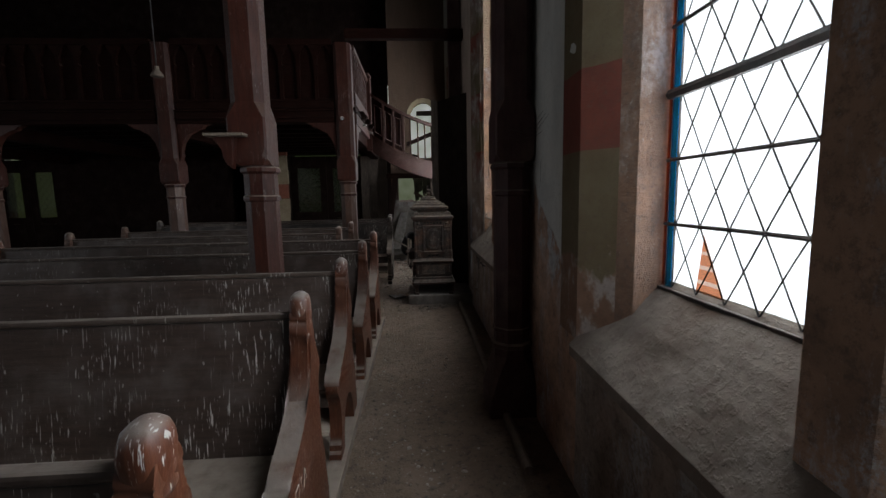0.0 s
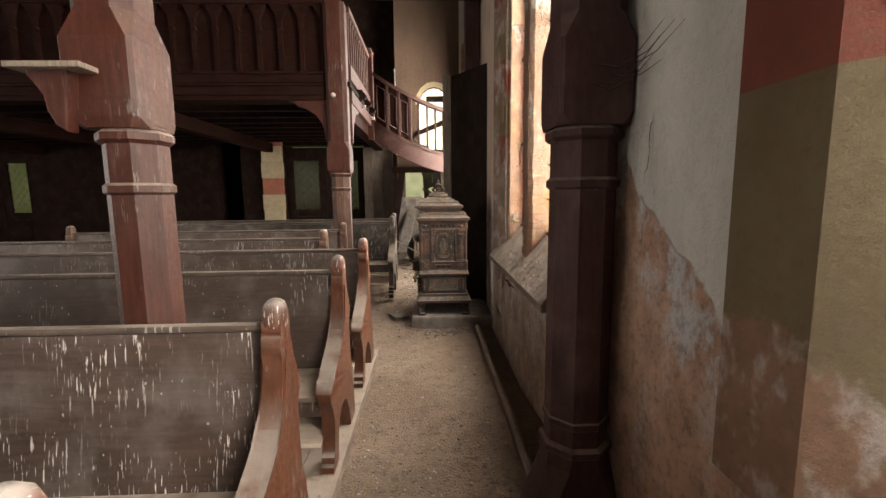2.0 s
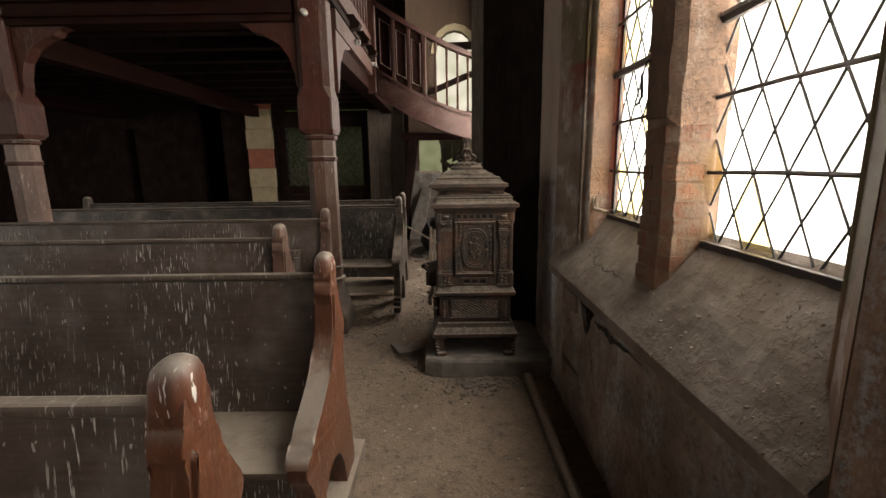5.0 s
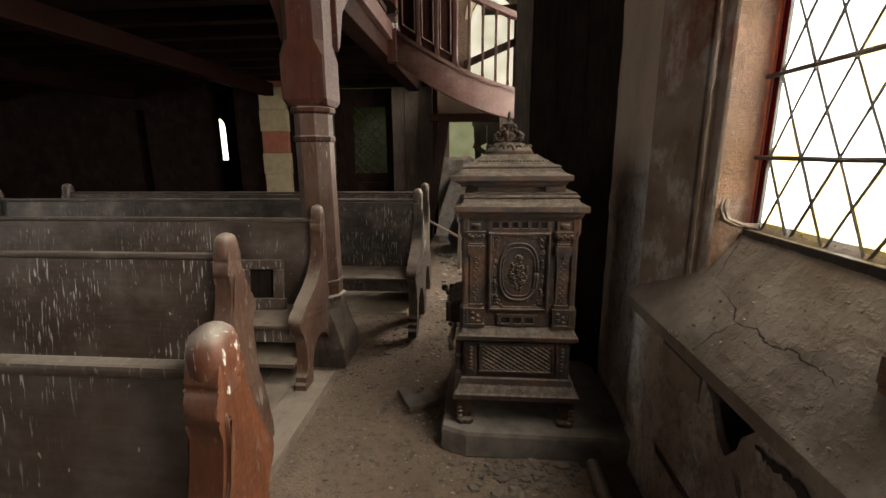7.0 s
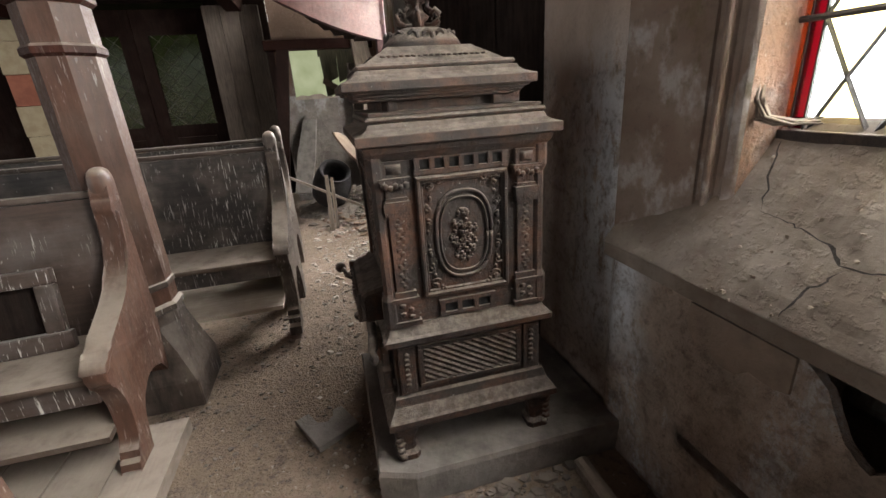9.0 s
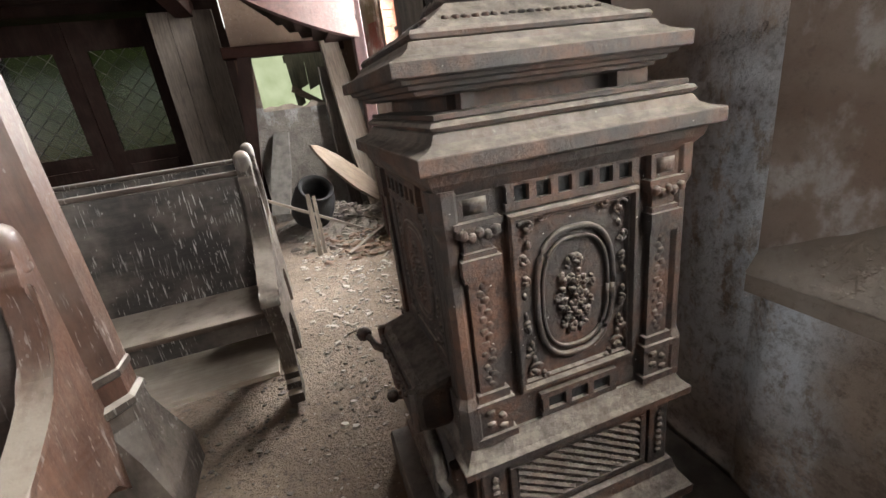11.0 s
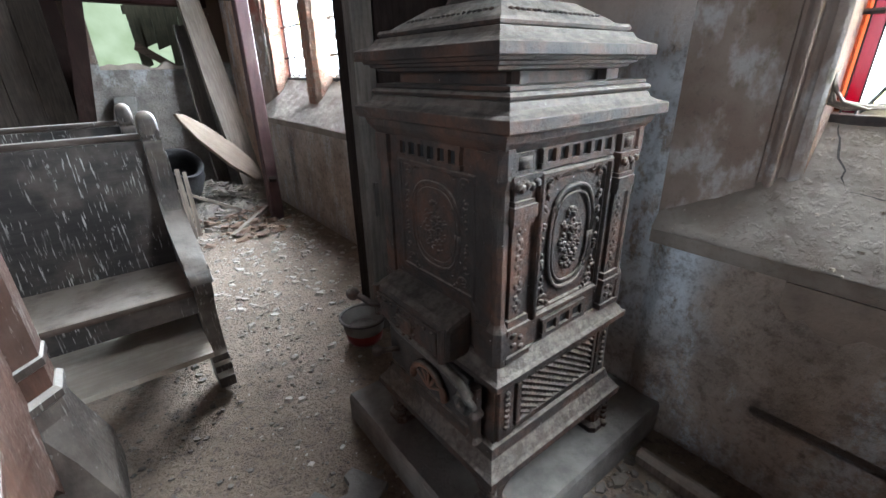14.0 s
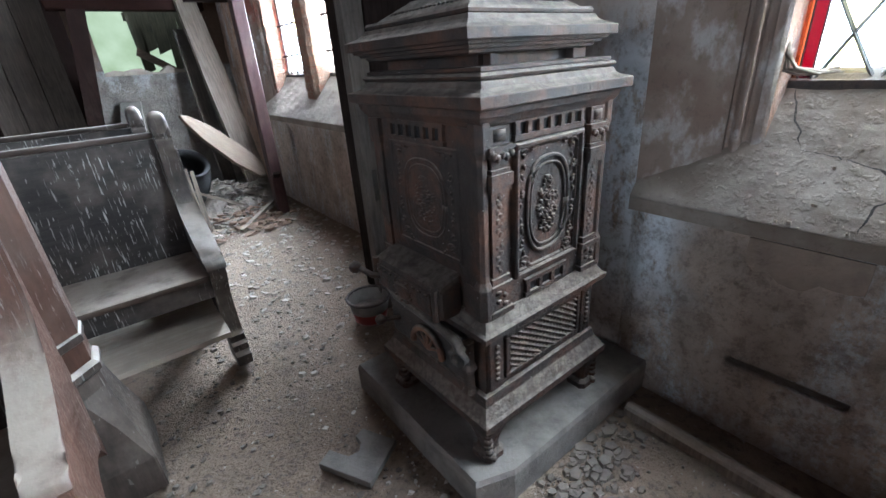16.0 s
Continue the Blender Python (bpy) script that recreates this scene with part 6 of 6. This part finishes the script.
# ---- corner clutter ----
pan = thing("cooking_pot", "small red enamel pan with dusty grey inside", "pan", "", (0.425, 6.975, 0.0))
bm = bmesh.new()
lathe(bm, 0, 0, [(0.065, 0.0), (0.085, 0.02), (0.094, 0.075), (0.088, 0.078), (0.02, 0.05)], 28)
part("bowl", bm, M_REDPAN, pan, "bright red enamel base", True)
bm = bmesh.new()
lathe(bm, 0, 0, [(0.095, 0.072), (0.100, 0.10), (0.108, 0.135), (0.114, 0.14), (0.112, 0.145), (0.104, 0.138), (0.092, 0.10), (0.078, 0.06), (0.02, 0.056), (0.02, 0.07)], 28)
part("upper_bowl", bm, M_SLAB, pan, "dusty grey upper wall and inside", True)
bm = bmesh.new()
tube(bm, [(0.11 * math.cos(2 * math.pi * i / 28), 0.11 * math.sin(2 * math.pi * i / 28), 0.141) for i in range(29)], 0.008, 6)
part("rim", bm, M_IRON_BARE, pan, "dark chipped rim", True)
bm = bmesh.new()
arc = [(0.0 + 0.045 * math.cos(a), 0.10 + 0.045 * math.sin(a)) for a in (-2.6, -2.0, -1.57, -1.1, -0.5)]
prism(bm, [(-0.09, 0.11), (-0.095, -0.09), (0.085, -0.09), (0.09, 0.05), (0.05, 0.055), (0.035, 0.02), (0.0, 0.005), (-0.035, 0.03), (-0.03, 0.11)], "z", 0.0, 0.028, 0.003)
t_ = tagged(part("broken_tile", bm, M_SLAB), "broken grey stone tile with a curved notch", "tile")
t_.matrix_basis = pose(-0.045, 6.225, 0.004, 2, 0, 30)
HEAP = (0.42, 10.2, 0.85, 0.62, 0.24)


def heap_z(x, y):
    r = ((x - HEAP[0]) / HEAP[2]) ** 2 + ((y - HEAP[1]) / HEAP[3]) ** 2
    return HEAP[4] * max(0.0, 1 - r) ** 0.8 * (0.8 + 0.5 * noise.noise(Vector((x * 4, y * 4, 1.0)))) - 0.02


bm = bmesh.new()
grid_skin(bm, lambda u, v: (-0.33 + 1.32 * u, 9.55 + 1.26 * v, heap_z(-0.33 + 1.32 * u, 9.55 + 1.26 * v) + 0.018 * noise.noise(Vector((u * 30, v * 30, 5.0)))), 60, 56)
tagged(part("debris_heap", bm, M_CLOD), "mound of dark earth and debris in the corner", "debris", "", "stuff")
# clay pot, slab board, sticks and planks in the corner
pot = thing("clay_pot", "black clay pipe pot lying among rubble", "pot", "", (0.20, 9.95, 0.0))
bm = bmesh.new()
lathe(bm, 0, 0, [(0.17, 0.0), (0.19, 0.04), (0.20, 0.16), (0.185, 0.30), (0.15, 0.36), (0.14, 0.38), (0.16, 0.40), (0.15, 0.405), (0.12, 0.38), (0.13, 0.30), (0.15, 0.1)], 24)
b_ = part("pot_body", bm, M_CLAY, pot, "", True)
pot.matrix_basis = pose(0.06, 9.98, 0.20, 42, 0, 20) @ Matrix.Scale(1.1, 4)
bm = bmesh.new()
prof = [(-0.46, 0.03), (-0.40, 0.075), (-0.2, 0.115), (0.08, 0.12), (0.30, 0.095), (0.42, 0.05), (0.45, -0.02), (0.40, -0.07), (0.12, -0.085), (-0.22, -0.05), (-0.40, 0.0)]
prism(bm, prof, "y", -0.02, 0.02, 0.008)
sl = tagged(part("slab_board", bm, M_BARK), "pale bark-edged slab of wood lying aslant", "board")
sl.matrix_basis = pose(0.50, 9.72, 0.60, -25, 44, 8)


def stick(name, a, b, w, d, m, label):
    bm = bmesh.new()
    a, b = Vector(a), Vector(b)
    L = (b - a).length
    loft(bm, [[(-w * k, -d, z), (w * k, -d, z), (w * k, d, z), (-w * k, d, z)] for z, k in ((0, 0.9), (L * 0.5, 1.0), (L, 0.75))])
    ob = tagged(part(name, bm, m), label, "plank", "loose boards in the corner")
    ob.matrix_basis = Matrix.Translation(a) @ (b - a).to_track_quat("Z", "Y").to_matrix().to_4x4()
    return ob


stick("plank", (-0.38, 9.35, 0.60), (0.52, 9.55, 0.06), 0.035, 0.012, M_OLD, "long thin weathered lath lying aslant")
stick("plank", (0.05, 9.15, 0.0), (0.06, 9.3, 0.55), 0.022, 0.016, M_OLD, "short upright weathered stake")
stick("plank", (0.10, 9.2, 0.0), (0.11, 9.32, 0.52), 0.018, 0.014, M_OLD, "short upright weathered stake")
stick("plank", (0.62, 10.45, 0.0), (0.56, 10.72, 1.70), 0.075, 0.015, M_POST, "grey plank leaning on the partition")
stick("plank", (0.84, 10.10, 0.0), (0.66, 10.76, 2.2), 0.13, 0.02, M_OLD, "rough torn board leaning in the corner")
stick("plank", (-0.25, 10.3, 0.2), (-0.05, 10.74, 1.05), 0.12, 0.012, M_SLAB, "dented grey sheet leaning on the low wall")
stick("plank", (0.30, 8.95, 0.02), (0.72, 9.35, 0.10), 0.02, 0.012, M_OLD, "thin stick on the rubble")
stick("plank", (0.72, 9.05, 0.42), (0.92, 9.9, 0.05), 0.03, 0.012, M_DARK, "dark broken lath against the wall")
# wooden kerb along the wall
bm = bmesh.new()
prism(bm, [(0.780, -0.004), (0.780, 0.030), (0.788, 0.040), (0.805, 0.045), (0.822, 0.040), (0.830, 0.030), (0.830, -0.004)], "y", 2.2, 5.74)
tagged(part("floor_kerb", bm, M_OLD), "low dusty wooden kerb along the wall foot", "kerb")


def ribbon(pts, width, name, label, lift):
    """A crack as a thin jagged dark strip; lift maps a point to the surface."""
    rg = random.Random(len(pts))
    fine = []
    for (a, b), (c, d) in zip(pts, pts[1:]):
        for i in range(6):
            t = i / 6
            fine.append((a + t * (c - a) + rg.uniform(-0.006, 0.006), b + t * (d - b) + rg.uniform(-0.006, 0.006)))
    fine.append(pts[-1])
    bm = bmesh.new()
    L, R = [], []
    n = len(fine)
    for i, p in enumerate(fine):
        q0, q1 = fine[max(i - 1, 0)], fine[min(i + 1, n - 1)]
        d = Vector((q1[0] - q0[0], q1[1] - q0[1])).normalized()
        w = width * (0.5 + rg.random()) * min(1, 4 * i / n + 0.15, 4 * (n - 1 - i) / n + 0.15)
        L.append(bm.verts.new(lift(p[0] - d.y * w, p[1] + d.x * w)))
        R.append(bm.verts.new(lift(p[0] + d.y * w, p[1] - d.x * w)))
    for i in range(n - 1):
        bm.faces.new((L[i], L[i + 1], R[i + 1], R[i]))
    return tagged(part(name, bm, M_CRACK), label, "crack", "", "structure")


def on_sill(y, v):
    return sill_point(SPECS[1], y, v, 0.010)


ribbon([(5.499, 0.406), (5.415, 0.383), (5.327, 0.346), (5.278, 0.271), (5.188, 0.304), (5.136, 0.273), (5.099, 0.28), (5.051, 0.312), (5.01, 0.295), (4.953, 0.30), (4.90, 0.28)], 0.004, "sill_crack", "long jagged crack across the dusty sill", on_sill)
ribbon([(5.275, 0.264), (5.301, 0.147), (5.313, 0.02)], 0.0022, "sill_crack", "short crack to the sill edge", on_sill)
ribbon([(5.499, 0.406), (5.54, 0.60), (5.57, 0.75)], 0.0022, "sill_crack", "fine crack in the sill", on_sill)
ribbon([(4.99, 0.69), (4.95, 0.675), (4.91, 0.685), (4.853, 0.69), (4.80, 0.67), (4.72, 0.685), (4.5, 0.695)], 0.012, "wall_crack", "broken edge under the sill", lambda y, z: (0.960, y, z))
ribbon([(5.06, 0.565), (5.0, 0.50), (4.97, 0.40), (4.90, 0.33)], 0.004, "wall_crack", "thin crack down the plaster", lambda y, z: (0.960, y, z))
ribbon([(2.68, 1.66), (2.70, 1.58), (2.69, 1.54), (2.72, 1.45)], 0.0025, "wall_crack", "thin peeling paint crack", lambda y, z: (0.993, y, z))


# crust of brown plaster left in a ragged band under the sill edge
bm = bmesh.new()
rg = random.Random(31)
ys = [5.26 + 0.03 * i for i in range(10)]
low = [(y, 0.655 - 0.05 * abs(math.sin(y * 9.0)) + rg.uniform(-0.02, 0.02)) for y in ys]
prism(bm, low + [(ys[-1], 0.712), (ys[0], 0.712)], "x", 0.9585, 0.968)
structure("plaster_crust", bm, M_CRUST, "ragged crust of brown plaster under the sill", "plaster")
# dry fibres hanging in the corner of the second window
fib = thing("dry_vine", "pale dry tangled fibres drooping over the window corner", "vine", "", (1.14, 5.58, 1.12))
rng = random.Random(8)
for i in range(7):
    bm = bmesh.new()
    a, b = rng.uniform(-0.02, 0.03), rng.uniform(0.0, 0.03)
    tube(bm, [(0.0 + b, 0.03 + a * 0.3, 0.16 + a), (-0.015 + b, 0.02 + a * 0.4, 0.09 + a), (-0.012 + b, 0.0 + a, 0.035), (0.012 + b, -0.05 + a, 0.014 + b * 0.4), (0.04 + b, -0.075 - a - b, 0.018 + b * 0.5)], [0.004, 0.005, 0.005, 0.004, 0.002], 5)
    part("fibre", bm, M_OLD, fib, "", True)

# porcelain insulators of the old wiring
def insulator(x, y, z, yaw):
    bm = bmesh.new()
    lathe(bm, 0, 0, [(0.012, 0.0), (0.026, 0.004), (0.028, 0.02), (0.017, 0.028), (0.017, 0.036), (0.025, 0.044), (0.022, 0.056), (0.006, 0.06)], 12)
    ob = tagged(part("insulator", bm, M_PORCELAIN, None, "", True), "small white porcelain wire insulator screwed to timber", "insulator", "wiring insulators")
    ob.matrix_basis = pose(x, y, z, 90, 0, yaw)


insulator(-0.78, 6.618, 2.57, 0)
insulator(-0.607, 7.65, 2.64, 90)
insulator(-0.607, 8.66, 2.66, 90)
# dusty web strands on the wall column
web = thing("cobweb", "dark dusty cobweb strands hanging from the wall column", "cobweb", "", (0.80, 2.80, 1.80))
rng = random.Random(14)
for i in range(6):
    a = Vector((rng.uniform(0.02, 0.10), -0.03, rng.uniform(-0.06, 0.06)))
    b = Vector((0.19, rng.uniform(-0.30, -0.08), rng.uniform(-0.02, 0.12)))
    bm = bmesh.new()
    tube(bm, [a, a.lerp(b, 0.35) - Vector((0, 0, 0.05)), a.lerp(b, 0.7) - Vector((0, 0, 0.045)), b], [0.0012, 0.0018, 0.0014, 0.0008], 4)
    part("strand", bm, M_BLACK, web)

# ---- rubble ----
def chips(name, label, material, count, where, seed):
    rg = random.Random(seed)
    vs, fs = [], []
    for i in range(count):
        x, y, s, base = where(rg)
        h = s * rg.uniform(0.08, 0.38)
        k = rg.choice((4, 5, 5, 6))
        a0 = rg.uniform(0, 6.28)
        o = len(vs)
        tilt = rg.uniform(-0.4, 0.4)
        for lev, q in ((-0.004, 1.0), (h, rg.uniform(0.6, 0.95))):
            for j in range(k):
                a = a0 + 6.283 * j / k
                r = s * q * rg.uniform(0.6, 1.15)
                vs.append((x + r * math.cos(a), y + r * math.sin(a) * 0.8, base + max(-0.01, lev + tilt * r * math.cos(a) * (lev > 0))))
        fs.append(tuple(range(o + k, o + 2 * k)))
        for j in range(k):
            fs.append((o + j, o + (j + 1) % k, o + k + (j + 1) % k, o + k + j))
    me = bpy.data.meshes.new(name)
    me.from_pydata(vs, [], fs)
    me.materials.append(material)
    return tagged(new(name, me), label, "rubble", "", "stuff")


chips("plaster_rubble", "pale plaster flakes and brick chips on the floor", M_RUBBLE, 1150, lambda r: (r.uniform(-0.15, 0.98), r.triangular(6.9, 10.7, 8.6), 0.005 + 0.03 * r.random() ** 4, 0.0), 1)
chips("plaster_rubble", "larger broken plaster and tile pieces in the corner", M_BEDDING, 160, lambda r: (r.triangular(-0.1, 0.95, 0.5), r.uniform(8.8, 10.7), 0.02 + 0.06 * r.random() ** 2, r.uniform(0, 0.05)), 2)
chips("dirt_clods", "dark dirt clods and debris heap in the corner", M_CLOD, 420, lambda r: (lambda x, y: (x, y, 0.015 + 0.06 * r.random() ** 2, max(0.0, heap_z(x, y))))(r.triangular(-0.2, 1.0, 0.5), r.triangular(8.9, 10.8, 9.9)), 3)
chips("dirt_clods", "heap of earth clods in front of the hearth slab", M_CLOD, 150, lambda r: (r.triangular(0.2, 0.85, 0.5), 5.76 - abs(r.gauss(0, 0.09)), 0.008 + 0.03 * r.random() ** 2, 0.0), 4)
chips("aisle_grit", "scattered grit and plaster crumbs along the aisle", M_RUBBLE, 700, lambda r: (r.triangular(-0.14, 0.8, -0.05), r.uniform(0.5, 7.0), 0.003 + 0.014 * r.random() ** 4, 0.0), 5)
chips("aisle_grit", "dark earth crumbs along the aisle", M_CLOD, 700, lambda r: (r.uniform(-0.6, 0.95), r.uniform(0.5, 7.6), 0.003 + 0.014 * r.random() ** 4, 0.0), 6)
chips("pew_grit", "crumbs of dirt on the dusty platform", M_CLOD, 260, lambda r: (r.uniform(-1.6, -0.16), r.uniform(0.5, 5.0), 0.003 + 0.01 * r.random() ** 3, 0.062), 7)
chips("pew_grit", "earth and crumbs heaped under the rear pews", M_CLOD, 350, lambda r: (r.uniform(-1.8, -0.22), r.uniform(6.9, 7.6), 0.004 + 0.022 * r.random() ** 3, 0.0), 8)
chips("sill_crumbs", "plaster crumbs lying on the sloping sill", M_MORTAR, 420, lambda r: (lambda v, y: (sill_point(SPECS[1], y, v)[0], y, 0.002 + 0.009 * r.random() ** 3, sill_point(SPECS[1], y, v)[2]))(r.random() ** 1.3 * 0.9, r.uniform(3.9, 5.86)), 9)
chips("aisle_grit", "pale plaster flakes scattered past the stove", M_RUBBLE, 220, lambda r: (r.triangular(-0.2, 0.6, 0.1), r.uniform(5.9, 8.4), 0.004 + 0.02 * r.random() ** 3, 0.0), 10)
chips("aisle_grit", "dark dirt crumbs beside the stove and bench", M_CLOD, 900, lambda r: (r.uniform(-1.0, 0.45), r.uniform(5.4, 7.9), 0.003 + 0.014 * r.random() ** 3, 0.0), 11)
chips("seat_crumbs", "plaster crumbs and dirt lying on the rear pew seats", M_MORTAR, 260, lambda r: (r.triangular(-2.4, -0.78, -0.9), r.choice((5.40, 6.40, 7.25)) + r.uniform(-0.16, 0.13), 0.003 + 0.011 * r.random() ** 2, 0.449), 12)
chips("seat_crumbs", "plaster crumbs and dirt lying on the pew seats", M_MORTAR, 260, lambda r: (r.triangular(-1.6, -0.26, -0.4), r.choice((0.655, 1.615, 2.538, 3.546, 4.485)) + r.uniform(-0.15, 0.13), 0.003 + 0.008 * r.random() ** 2, 0.449), 13)
